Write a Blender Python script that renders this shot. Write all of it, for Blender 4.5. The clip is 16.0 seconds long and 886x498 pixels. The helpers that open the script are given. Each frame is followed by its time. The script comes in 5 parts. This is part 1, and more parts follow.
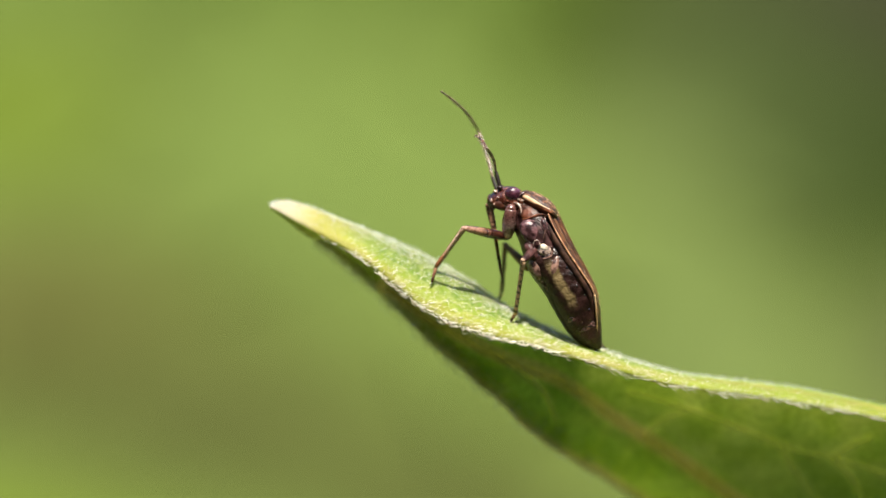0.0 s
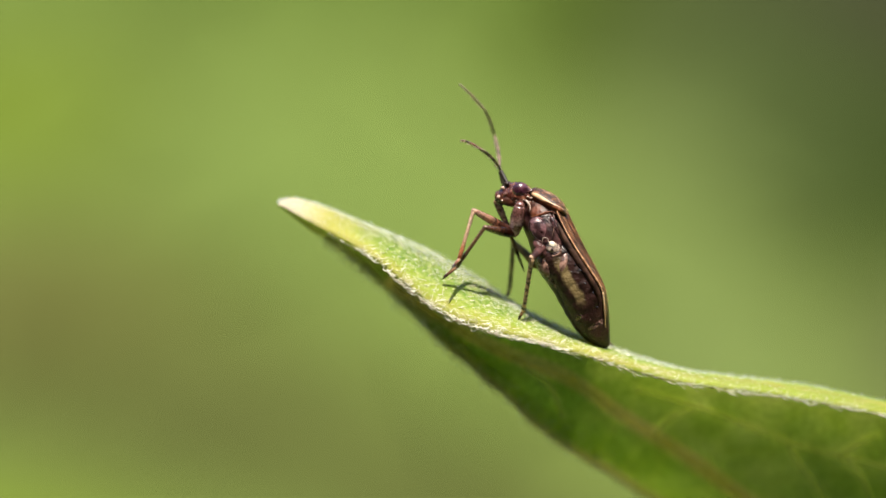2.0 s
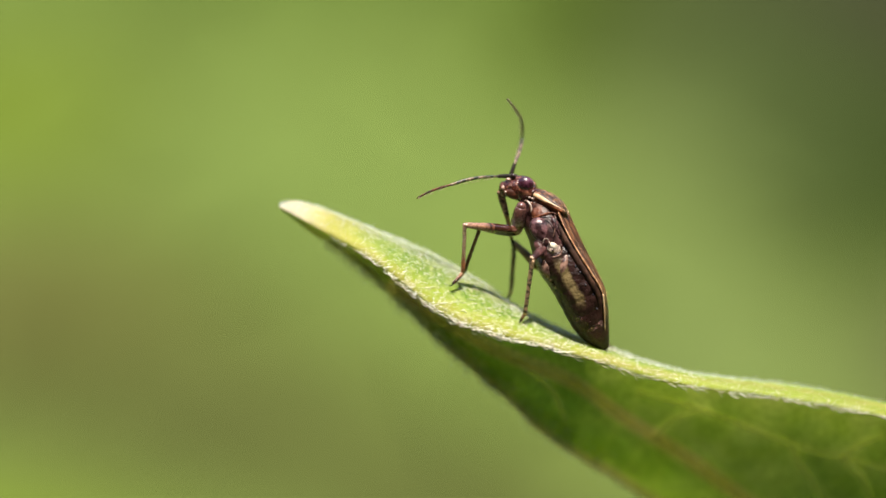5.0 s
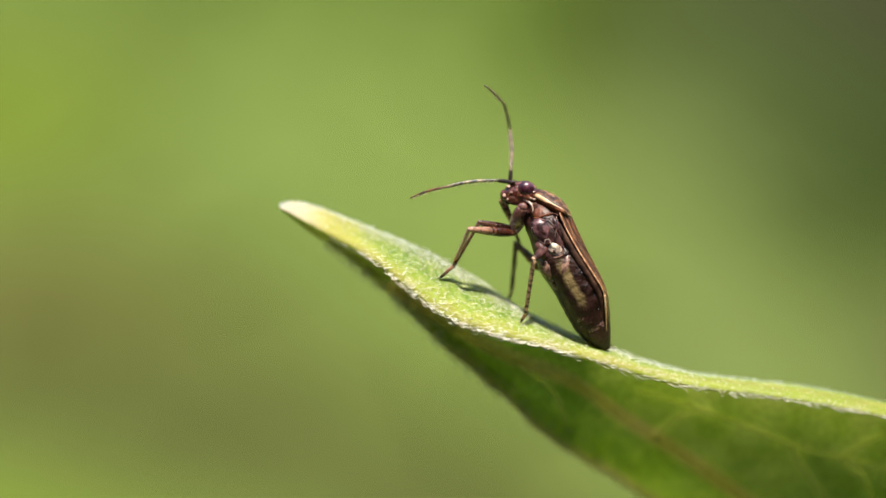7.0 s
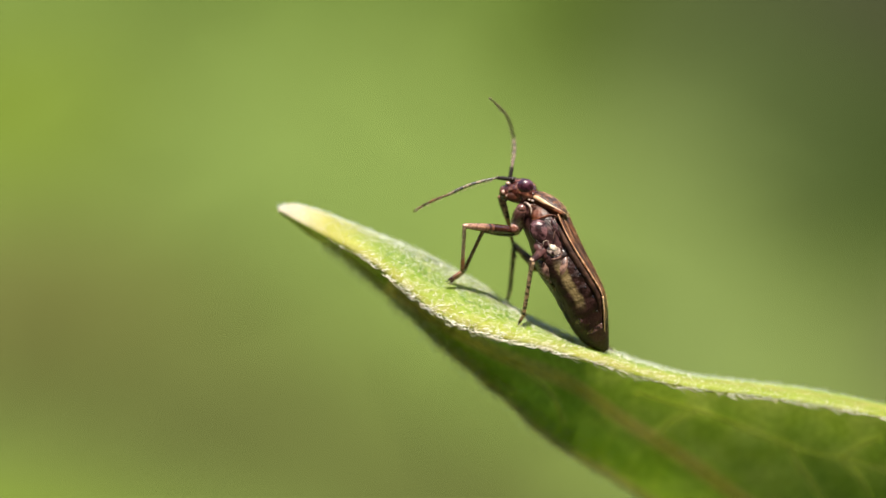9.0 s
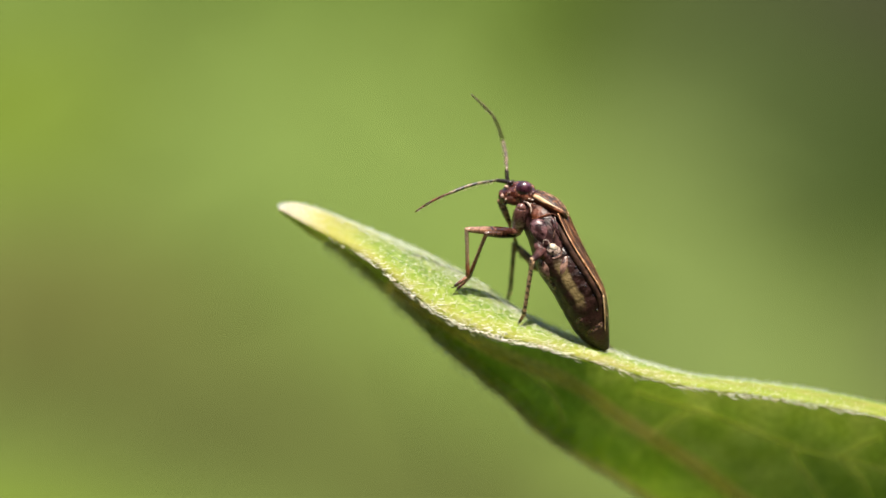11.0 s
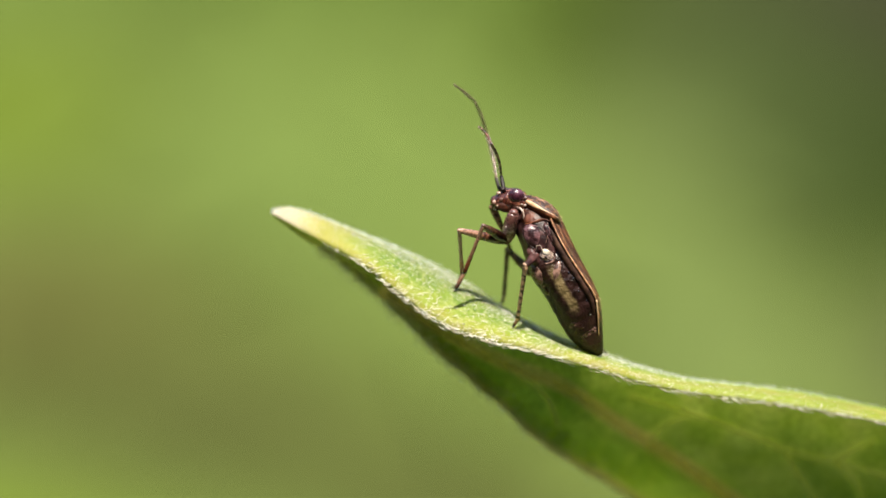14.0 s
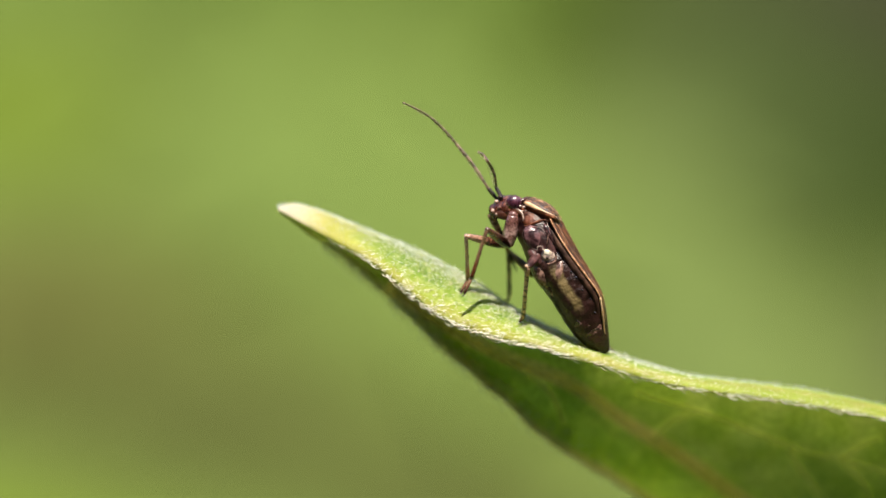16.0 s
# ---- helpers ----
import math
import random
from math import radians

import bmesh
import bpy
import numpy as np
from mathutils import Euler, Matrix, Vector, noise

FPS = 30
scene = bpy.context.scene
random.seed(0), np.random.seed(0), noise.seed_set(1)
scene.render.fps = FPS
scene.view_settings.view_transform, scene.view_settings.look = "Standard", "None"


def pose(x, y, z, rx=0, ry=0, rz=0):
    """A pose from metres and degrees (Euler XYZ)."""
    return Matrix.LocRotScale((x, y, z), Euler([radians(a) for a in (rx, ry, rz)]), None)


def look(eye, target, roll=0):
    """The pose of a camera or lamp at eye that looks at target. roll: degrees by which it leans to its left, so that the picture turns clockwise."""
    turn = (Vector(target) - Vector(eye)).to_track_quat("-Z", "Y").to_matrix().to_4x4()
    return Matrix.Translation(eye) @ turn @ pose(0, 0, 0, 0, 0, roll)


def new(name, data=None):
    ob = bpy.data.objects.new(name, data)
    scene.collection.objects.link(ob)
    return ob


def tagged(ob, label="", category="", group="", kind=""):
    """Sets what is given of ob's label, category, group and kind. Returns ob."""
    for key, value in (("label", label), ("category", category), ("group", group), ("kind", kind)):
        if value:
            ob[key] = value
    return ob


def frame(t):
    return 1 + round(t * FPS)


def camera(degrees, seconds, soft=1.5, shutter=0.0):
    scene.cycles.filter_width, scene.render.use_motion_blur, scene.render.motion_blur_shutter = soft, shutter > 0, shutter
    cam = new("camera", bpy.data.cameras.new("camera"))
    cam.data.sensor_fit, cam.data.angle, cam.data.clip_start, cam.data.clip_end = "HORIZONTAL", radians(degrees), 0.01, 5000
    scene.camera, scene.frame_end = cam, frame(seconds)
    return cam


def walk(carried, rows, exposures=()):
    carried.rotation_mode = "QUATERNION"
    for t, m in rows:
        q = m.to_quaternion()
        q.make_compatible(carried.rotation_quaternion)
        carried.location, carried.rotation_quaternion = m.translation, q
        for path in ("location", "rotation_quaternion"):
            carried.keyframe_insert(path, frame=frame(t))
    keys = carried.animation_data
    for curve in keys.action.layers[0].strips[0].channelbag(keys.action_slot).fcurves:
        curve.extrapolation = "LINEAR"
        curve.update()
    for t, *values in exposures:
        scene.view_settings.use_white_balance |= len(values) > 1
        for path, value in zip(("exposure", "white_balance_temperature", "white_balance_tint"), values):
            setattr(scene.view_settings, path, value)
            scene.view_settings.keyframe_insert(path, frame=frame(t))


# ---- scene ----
# One unit of the plan is 0.02 mm: x runs to the right, y down, d away from the lens;
# the lens axis meets the insect's plane (d = 0) at (784, 441).
U = 2.0e-5
AXIS_X, AXIS_Y, EYE_D = 784.0, 441.0, 4446.3
HEIGHT = 0.5


def plan(x, y, d=0.0):
    """A point of the plan in the world."""
    k = U * (1 + d / EYE_D)
    return Vector(((x - AXIS_X) * k, d * U, HEIGHT + (AXIS_Y - y) * k))


def flat(x, y, d=0.0):
    """An offset in the plan, without perspective."""
    return Vector((x * U, d * U, -y * U))


# ---- camera, which stands still on a tripod ----
cam = camera(20.0, 16.0, soft=1.5, shutter=0.5)
cam.data.dof.use_dof = True
cam.data.dof.focus_distance = (EYE_D - 42) * U
cam.data.dof.aperture_fstop = 18.0
STAND = pose(0, -EYE_D * U, HEIGHT, 90, 0, 0)
EXPOSURE = 1.165
walk(cam, [(0.0, STAND), (16.0, STAND)], exposures=[(0.0, EXPOSURE), (16.0, EXPOSURE)])

# ---- daylight ----
SUN_WAY = Vector((0.08, -0.48, 0.87)).normalized()
world = bpy.data.worlds.new("sky")
scene.world = world
world.use_nodes = True
wn = world.node_tree.nodes
sky = wn.new("ShaderNodeTexSky")
sky.sky_type, sky.sun_disc = "NISHITA", False
sky.sun_elevation = math.asin(SUN_WAY.z)
sky.sun_rotation = math.atan2(SUN_WAY.x, SUN_WAY.y)
world.node_tree.links.new(sky.outputs[0], wn["Background"].inputs[0])
wn["Background"].inputs[1].default_value = 0.115
sun = new("sun", bpy.data.lights.new("sun", "SUN"))
sun.data.energy, sun.data.angle, sun.data.color = 5.0, radians(0.53), (1.0, 0.935, 0.80)
sun.matrix_world = look(SUN_WAY * 5, (0, 0, 0))


# ---- materials ----
def blank(name, rough=0.5, spec=0.5):
    m = bpy.data.materials.new(name)
    m.use_nodes = True
    b = m.node_tree.nodes["Principled BSDF"]
    b.inputs["Roughness"].default_value = rough
    b.inputs["Specular IOR Level"].default_value = spec
    return m, m.node_tree.nodes, m.node_tree.links, b


def rgb(c):
    return (c[0], c[1], c[2], 1.0)


def ramp(nodes, stops):
    r = nodes.new("ShaderNodeValToRGB")
    while len(r.color_ramp.elements) < len(stops):
        r.color_ramp.elements.new(0.5)
    for e, (p, c) in zip(r.color_ramp.elements, stops):
        e.position, e.color = p, rgb(c)
    return r


def noise_of(nodes, links, scale, detail=3.0, rough=0.55, source="Object", stretch=None):
    co = nodes.new("ShaderNodeTexCoord")
    n = nodes.new("ShaderNodeTexNoise")
    n.inputs["Scale"].default_value, n.inputs["Detail"].default_value, n.inputs["Roughness"].default_value = scale, detail, rough
    if stretch:
        # grain that runs along the body
        mp = nodes.new("ShaderNodeMapping")
        mp.vector_type = "TEXTURE"
        mp.inputs["Rotation"].default_value = (0, radians(151), 0)
        mp.inputs["Scale"].default_value = stretch
        links.new(co.outputs[source], mp.inputs[0])
        links.new(mp.outputs[0], n.inputs["Vector"])
    else:
        links.new(co.outputs[source], n.inputs["Vector"])
    return n


def mottled(name, dark, pale, scale, lo=0.35, hi=0.65, rough=0.35, spec=0.5, bump=0.3, fine=5.0, coat=0.0, stretch=None, relief=2.5e-5, dent=0.0):
    """Two colours in patches, with a fine relief."""
    m, nodes, links, b = blank(name, rough, spec)
    n = noise_of(nodes, links, scale, stretch=stretch)
    r = ramp(nodes, [(lo, dark), (hi, pale)])
    links.new(n.outputs["Fac"], r.inputs[0])
    links.new(r.outputs[0], b.inputs["Base Color"])
    f = noise_of(nodes, links, scale * fine, 2.0)
    rr = nodes.new("ShaderNodeMapRange")
    rr.inputs["To Min"].default_value, rr.inputs["To Max"].default_value = rough * 0.7, min(1.0, rough * 1.35)
    links.new(f.outputs["Fac"], rr.inputs["Value"])
    links.new(rr.outputs[0], b.inputs["Roughness"])
    bp = nodes.new("ShaderNodeBump")
    bp.inputs["Strength"].default_value, bp.inputs["Distance"].default_value = bump, relief
    links.new(f.outputs["Fac"], bp.inputs["Height"])
    if dent:
        g = noise_of(nodes, links, scale * 1.3, 2.0, 0.6, stretch=stretch)
        bd = nodes.new("ShaderNodeBump")
        bd.inputs["Strength"].default_value, bd.inputs["Distance"].default_value = dent, 9.0e-5
        links.new(g.outputs["Fac"], bd.inputs["Height"])
        links.new(bd.outputs[0], bp.inputs["Normal"])
    links.new(bp.outputs[0], b.inputs["Normal"])
    b.inputs["Coat Weight"].default_value = coat
    return m


def leaf_blade():
    """Upper face of the felted young leaf: yellow rim and tip, green middle, letting light through."""
    m, nodes, links, b = blank("leaf_blade", 0.6, 0.3)
    co = nodes.new("ShaderNodeTexCoord")
    sx, uv = nodes.new("ShaderNodeSeparateXYZ"), nodes.new("ShaderNodeSeparateXYZ")
    links.new(co.outputs["Object"], sx.inputs[0])
    links.new(co.outputs["UV"], uv.inputs[0])
    n1 = noise_of(nodes, links, 700.0, 4.0)
    n2 = noise_of(nodes, links, 7000.0, 3.0, 0.65)
    n3 = noise_of(nodes, links, 260.0, 3.0)
    # across the blade, from rim to rim, wandering a little
    wander = nodes.new("ShaderNodeMath")
    wander.operation = "MULTIPLY_ADD"
    patch = noise_of(nodes, links, 1700.0, 3.0, 0.6)
    links.new(patch.outputs["Fac"], wander.inputs[0])
    wander.inputs[1].default_value = 0.24
    # towards the stalk the yellow rim takes the whole width of the near half
    widen = nodes.new("ShaderNodeMapRange")
    widen.inputs["From Min"].default_value, widen.inputs["From Max"].default_value = 1.02, 1.30
    widen.inputs["To Max"].default_value = -0.19
    links.new(uv.outputs["X"], widen.inputs["Value"])
    shifted = nodes.new("ShaderNodeMath")
    links.new(uv.outputs["Y"], shifted.inputs[0])
    links.new(widen.outputs[0], shifted.inputs[1])
    links.new(shifted.outputs[0], wander.inputs[2])
    across = ramp(nodes, [(0.035, (0.26, 0.310, 0.024)), (0.085, (0.30, 0.265, 0.048)), (0.12, (0.31, 0.290, 0.036)), (0.155, (0.29, 0.320, 0.024)), (0.21, (0.225, 0.315, 0.027)), (0.28, (0.112, 0.222, 0.026)), (0.45, (0.085, 0.148, 0.040)),
                          (0.64, (0.17, 0.23, 0.08)), (1.1, (0.14, 0.24, 0.05))])
    for e in across.color_ramp.elements:
        e.position = e.position / 1.2
    scale = nodes.new("ShaderNodeMath")
    scale.operation = "DIVIDE"
    links.new(wander.outputs[0], scale.inputs[0])
    scale.inputs[1].default_value = 1.2
    links.new(scale.outputs[0], across.inputs[0])
    specks = ramp(nodes, [(0.46, (0.0, 0.0, 0.0)), (0.64, (0.72, 0.72, 0.72))])
    links.new(n2.outputs["Fac"], specks.inputs[0])
    pale = nodes.new("ShaderNodeMix")
    pale.data_type = "RGBA"
    links.new(specks.outputs[0], pale.inputs["Factor"])
    links.new(across.outputs[0], pale.inputs["A"])
    pale.inputs["B"].default_value = rgb((0.52, 0.53, 0.22))
    blotch = ramp(nodes, [(0.42, (1.0, 1.0, 1.0)), (0.70, (1.05, 0.82, 0.62))])
    links.new(n3.outputs["Fac"], blotch.inputs[0])
    worn = nodes.new("ShaderNodeMix")
    worn.data_type, worn.blend_type = "RGBA", "MULTIPLY"
    worn.inputs["Factor"].default_value = 0.4
    links.new(pale.outputs["Result"], worn.inputs["A"])
    links.new(blotch.outputs[0], worn.inputs["B"])
    # the young tip is yellow, and whitish at its end
    last = worn
    for far, near, c in ((215, 45, (0.48, 0.42, 0.10)), (95, 15, (0.66, 0.56, 0.42))):
        tip = nodes.new("ShaderNodeMapRange")
        tip.interpolation_type = "SMOOTHSTEP"
        tip.inputs["From Min"].default_value, tip.inputs["From Max"].default_value = TIP_X + far * U, TIP_X + near * U
        links.new(sx.outputs["X"], tip.inputs["Value"])
        yel = nodes.new("ShaderNodeMix")
        yel.data_type = "RGBA"
        links.new(tip.outputs[0], yel.inputs["Factor"])
        links.new(last.outputs["Result"], yel.inputs["A"])
        yel.inputs["B"].default_value = rgb(c)
        last = yel
    links.new(last.outputs["Result"], b.inputs["Base Color"])
    bp = nodes.new("ShaderNodeBump")
    bp.inputs["Strength"].default_value, bp.inputs["Distance"].default_value = 1.0, 6.5e-5
    links.new(n2.outputs["Fac"], bp.inputs["Height"])
    links.new(bp.outputs[0], b.inputs["Normal"])
    tr = nodes.new("ShaderNodeBsdfTranslucent")
    glow = ramp(nodes, [(0.40, (0.42, 0.56, 0.090)), (0.64, (0.68, 0.76, 0.24))])
    links.new(n1.outputs["Fac"], glow.inputs[0])
    links.new(glow.outputs[0], tr.inputs["Color"])
    mix = nodes.new("ShaderNodeMixShader")
    mix.inputs[0].default_value = 0.5
    links.new(b.outputs[0], mix.inputs[1])
    links.new(tr.outputs[0], mix.inputs[2])
    links.new(mix.outputs[0], nodes["Material Output"].inputs["Surface"])
    return m


def leaf_under():
    """Lower face of the leaf: fresh green between paler nets of veins, greyish with felt near the fold, letting boosted
    light through.
    """
    m, nodes, links, b = blank("leaf_lower_face", 0.62, 0.25)
    co = nodes.new("ShaderNodeTexCoord")
    uv = nodes.new("ShaderNodeSeparateXYZ")
    links.new(co.outputs["UV"], uv.inputs[0])
    # cells between the veins
    bend = noise_of(nodes, links, 420.0, 3.0)
    warp = nodes.new("ShaderNodeVectorMath")
    warp.operation = "MULTIPLY_ADD"
    links.new(bend.outputs["Color"], warp.inputs[0])
    warp.inputs[1].default_value = (0.0009, 0.0009, 0.0009)
    links.new(co.outputs["Object"], warp.inputs[2])
    nets = []
    for scale, width in ((650.0, 0.16), (1900.0, 0.12)):
        cells = nodes.new("ShaderNodeTexVoronoi")
        cells.feature = "DISTANCE_TO_EDGE"
        cells.inputs["Scale"].default_value = scale
        links.new(warp.outputs[0], cells.inputs["Vector"])
        net = nodes.new("ShaderNodeMapRange")
        net.interpolation_type = "SMOOTHSTEP"
        net.inputs["From Min"].default_value, net.inputs["From Max"].default_value = width, 0.0
        links.new(cells.outputs["Distance"], net.inputs["Value"])
        nets.append(net)
    patch = noise_of(nodes, links, 520.0, 4.0, 0.6)
    grain = noise_of(nodes, links, 5200.0, 3.0, 0.6)
    flesh = ramp(nodes, [(0.34, (0.112, 0.190, 0.036)), (0.66, (0.160, 0.245, 0.052))])
    links.new(patch.outputs["Fac"], flesh.inputs[0])
    last = flesh.outputs[0]
    for fac, amount, c in ((nets[0].outputs[0], 0.22, (0.30, 0.36, 0.08)), (nets[1].outputs[0], 0.12, (0.26, 0.35, 0.06))):
        k = nodes.new("ShaderNodeMath")
        k.operation = "MULTIPLY"
        links.new(fac, k.inputs[0])
        k.inputs[1].default_value = amount
        mx = nodes.new("ShaderNodeMix")
        mx.data_type = "RGBA"
        links.new(k.outputs[0], mx.inputs["Factor"])
        links.new(last, mx.inputs["A"])
        mx.inputs["B"].default_value = rgb(c)
        last = mx.outputs["Result"]
    # greyish felt below the fold, and pinkish-brown towards the far rim
    felt = nodes.new("ShaderNodeMapRange")
    felt.interpolation_type = "SMOOTHSTEP"
    felt.inputs["From Min"].default_value, felt.inputs["From Max"].default_value = 0.66, 0.52
    felt.inputs["To Max"].default_value = 0.55
    links.new(uv.outputs["Y"], felt.inputs["Value"])
    edge = nodes.new("ShaderNodeMapRange")
    edge.interpolation_type = "SMOOTHSTEP"
    edge.inputs["From Min"].default_value, edge.inputs["From Max"].default_value = 0.955, 0.995
    edge.inputs["To Max"].default_value = 0.8
    links.new(uv.outputs["Y"], edge.inputs["Value"])
    # shade on the narrow wall behind the tip, painted in as a darker colour
    tip_shade = nodes.new("ShaderNodeMapRange")
    tip_shade.interpolation_type = "SMOOTHSTEP"
    tip_shade.inputs["From Min"].default_value, tip_shade.inputs["From Max"].default_value = 0.90, 0.66
    tip_shade.inputs["To Max"].default_value = 0.85
    links.new(uv.outputs["X"], tip_shade.inputs["Value"])
    green_part = nodes.new("ShaderNodeMath")
    green_part.operation = "SUBTRACT"
    green_part.inputs[0].default_value = 0.85
    links.new(tip_shade.outputs[0], green_part.inputs[1])
    brown_edge = nodes.new("ShaderNodeMath")
    brown_edge.operation = "MULTIPLY"
    links.new(edge.outputs[0], brown_edge.inputs[0])
    links.new(green_part.outputs[0], brown_edge.inputs[1])
    for fac, c in ((tip_shade.outputs[0], (0.078, 0.100, 0.038)), (felt.outputs[0], (0.26, 0.28, 0.11)), (brown_edge.outputs[0], (0.32, 0.27, 0.19))):
        mx = nodes.new("ShaderNodeMix")
        mx.data_type = "RGBA"
        links.new(fac, mx.inputs["Factor"])
        links.new(last, mx.inputs["A"])
        mx.inputs["B"].default_value = rgb(c)
        last = mx.outputs["Result"]
    # the midrib: a tan band, with a darker green seam below it
    rib = nodes.new("ShaderNodeUVMap")
    rib.uv_map = "rib"
    apart = nodes.new("ShaderNodeSeparateXYZ")
    links.new(rib.outputs[0], apart.inputs[0])
    wide = nodes.new("ShaderNodeMath")
    wide.operation = "MULTIPLY_ADD"
    links.new(patch.outputs["Fac"], wide.inputs[0])
    wide.inputs[1].default_value = 0.10
    links.new(apart.outputs["X"], wide.inputs[2])
    # the strip between fold and midrib is felted grey-green, and the side veins are pale
    nerve = nodes.new("ShaderNodeMapRange")
    nerve.interpolation_type = "SMOOTHSTEP"
    nerve.inputs["From Min"].default_value, nerve.inputs["From Max"].default_value = 0.13, 0.02
    nerve.inputs["To Max"].default_value = 0.55
    links.new(apart.outputs["Y"], nerve.inputs["Value"])
    strip, inward = nodes.new("ShaderNodeMapRange"), nodes.new("ShaderNodeMapRange")
    strip.inputs["From Min"].default_value, strip.inputs["From Max"].default_value = 0.10, -0.25
    strip.inputs["To Max"].default_value = 0.6
    links.new(wide.outputs[0], strip.inputs["Value"])
    inward.inputs["From Min"].default_value, inward.inputs["From Max"].default_value = 0.90, 1.04
    links.new(uv.outputs["X"], inward.inputs["Value"])
    grey = nodes.new("ShaderNodeMath")
    grey.operation = "MULTIPLY"
    links.new(strip.outputs[0], grey.inputs[0])
    links.new(inward.outputs[0], grey.inputs[1])
    for fac, c in ((grey.outputs[0], (0.135, 0.178, 0.066)), (nerve.outputs[0], (0.25, 0.30, 0.105))):
        mx = nodes.new("ShaderNodeMix")
        mx.data_type = "RGBA"
        links.new(fac, mx.inputs["Factor"])
        links.new(last, mx.inputs["A"])
        mx.inputs["B"].default_value = rgb(c)
        last = mx.outputs["Result"]
    for lo, hi, amount, c in ((-0.14, 0.24, 0.6, (0.27, 0.225, 0.135)), (0.16, 0.42, 0.25, (0.080, 0.120, 0.032))):
        sides = []
        for a, e in ((lo, lo + 0.10), (hi, hi - 0.10)):
            step = nodes.new("ShaderNodeMapRange")
            step.interpolation_type = "SMOOTHSTEP"
            step.inputs["From Min"].default_value, step.inputs["From Max"].default_value = a, e
            links.new(wide.outputs[0], step.inputs["Value"])
            sides.append(step)
        both = nodes.new("ShaderNodeMath")
        both.operation = "MULTIPLY"
        for k in (0, 1):
            links.new(sides[k].outputs[0], both.inputs[k])
        amt = nodes.new("ShaderNodeMath")
        amt.operation = "MULTIPLY"
        links.new(both.outputs[0], amt.inputs[0])
        amt.inputs[1].default_value = amount
        mx = nodes.new("ShaderNodeMix")
        mx.data_type = "RGBA"
        links.new(amt.outputs[0], mx.inputs["Factor"])
        links.new(last, mx.inputs["A"])
        mx.inputs["B"].default_value = rgb(c)
        last = mx.outputs["Result"]
    speck = nodes.new("ShaderNodeMix")
    speck.data_type, speck.blend_type = "RGBA", "MULTIPLY"
    speck.inputs["Factor"].default_value = 1.0
    tone = ramp(nodes, [(0.38, (1.0, 1.03, 0.97)), (0.62, (1.44, 1.40, 1.46))])
    links.new(grain.outputs["Fac"], tone.inputs[0])
    links.new(last, speck.inputs["A"])
    links.new(tone.outputs[0], speck.inputs["B"])
    links.new(speck.outputs["Result"], b.inputs["Base Color"])
    bp = nodes.new("ShaderNodeBump")
    bp.inputs["Strength"].default_value, bp.inputs["Distance"].default_value = 0.6, 6.0e-5
    links.new(nets[1].outputs[0], bp.inputs["Height"])
    links.new(bp.outputs[0], b.inputs["Normal"])
    tr = nodes.new("ShaderNodeBsdfTranslucent")
    # gain lifts the translucent colour past one, an added glow on the lower face
    through_gain = nodes.new("ShaderNodeMix")
    through_gain.data_type, through_gain.blend_type = "RGBA", "MULTIPLY"
    through_gain.inputs["Factor"].default_value = 1.0
    links.new(speck.outputs["Result"], through_gain.inputs["A"])
    through_gain.inputs["B"].default_value = (4.5, 3.5, 4.7, 1.0)
    links.new(through_gain.outputs["Result"], tr.inputs["Color"])
    mix = nodes.new("ShaderNodeMixShader")
    mix.inputs[0].default_value = 0.50
    links.new(b.outputs[0], mix.inputs[1])
    links.new(tr.outputs[0], mix.inputs[2])
    links.new(mix.outputs[0], nodes["Material Output"].inputs["Surface"])
    return m


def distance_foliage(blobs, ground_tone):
    """Far leafage melted into soft patches, its sun and shade painted into the colour."""
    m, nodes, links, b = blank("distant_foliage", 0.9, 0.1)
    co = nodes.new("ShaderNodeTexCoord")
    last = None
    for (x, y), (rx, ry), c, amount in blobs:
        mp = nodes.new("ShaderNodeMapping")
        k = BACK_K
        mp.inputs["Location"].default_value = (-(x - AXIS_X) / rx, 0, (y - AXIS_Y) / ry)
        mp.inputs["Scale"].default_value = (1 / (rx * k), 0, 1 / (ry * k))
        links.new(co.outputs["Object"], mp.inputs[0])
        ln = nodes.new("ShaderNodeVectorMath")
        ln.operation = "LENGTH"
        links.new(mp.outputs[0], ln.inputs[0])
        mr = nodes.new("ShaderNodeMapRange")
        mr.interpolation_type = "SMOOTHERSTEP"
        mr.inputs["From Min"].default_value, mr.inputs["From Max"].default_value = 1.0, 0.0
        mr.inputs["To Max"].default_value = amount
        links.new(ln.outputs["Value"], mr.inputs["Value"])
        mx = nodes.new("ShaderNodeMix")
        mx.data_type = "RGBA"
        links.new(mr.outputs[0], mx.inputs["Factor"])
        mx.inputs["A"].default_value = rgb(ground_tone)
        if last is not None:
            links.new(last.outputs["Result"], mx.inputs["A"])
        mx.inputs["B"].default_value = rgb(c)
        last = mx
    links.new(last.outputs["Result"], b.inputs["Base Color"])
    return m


# ---- small mesh tools ----
def mesh_of(name, verts, faces, smooth=True):
    me = bpy.data.meshes.new(name)
    me.from_pydata([tuple(v) for v in verts], [], faces)
    me.update()
    if smooth:
        me.polygons.foreach_set("use_smooth", [True] * len(me.polygons))
    return me


def part(name, me, material, parent, label=""):
    ob = new(name, me)
    me.materials.append(material)
    ob.parent = parent
    if label:
        tagged(ob, label)
    return ob


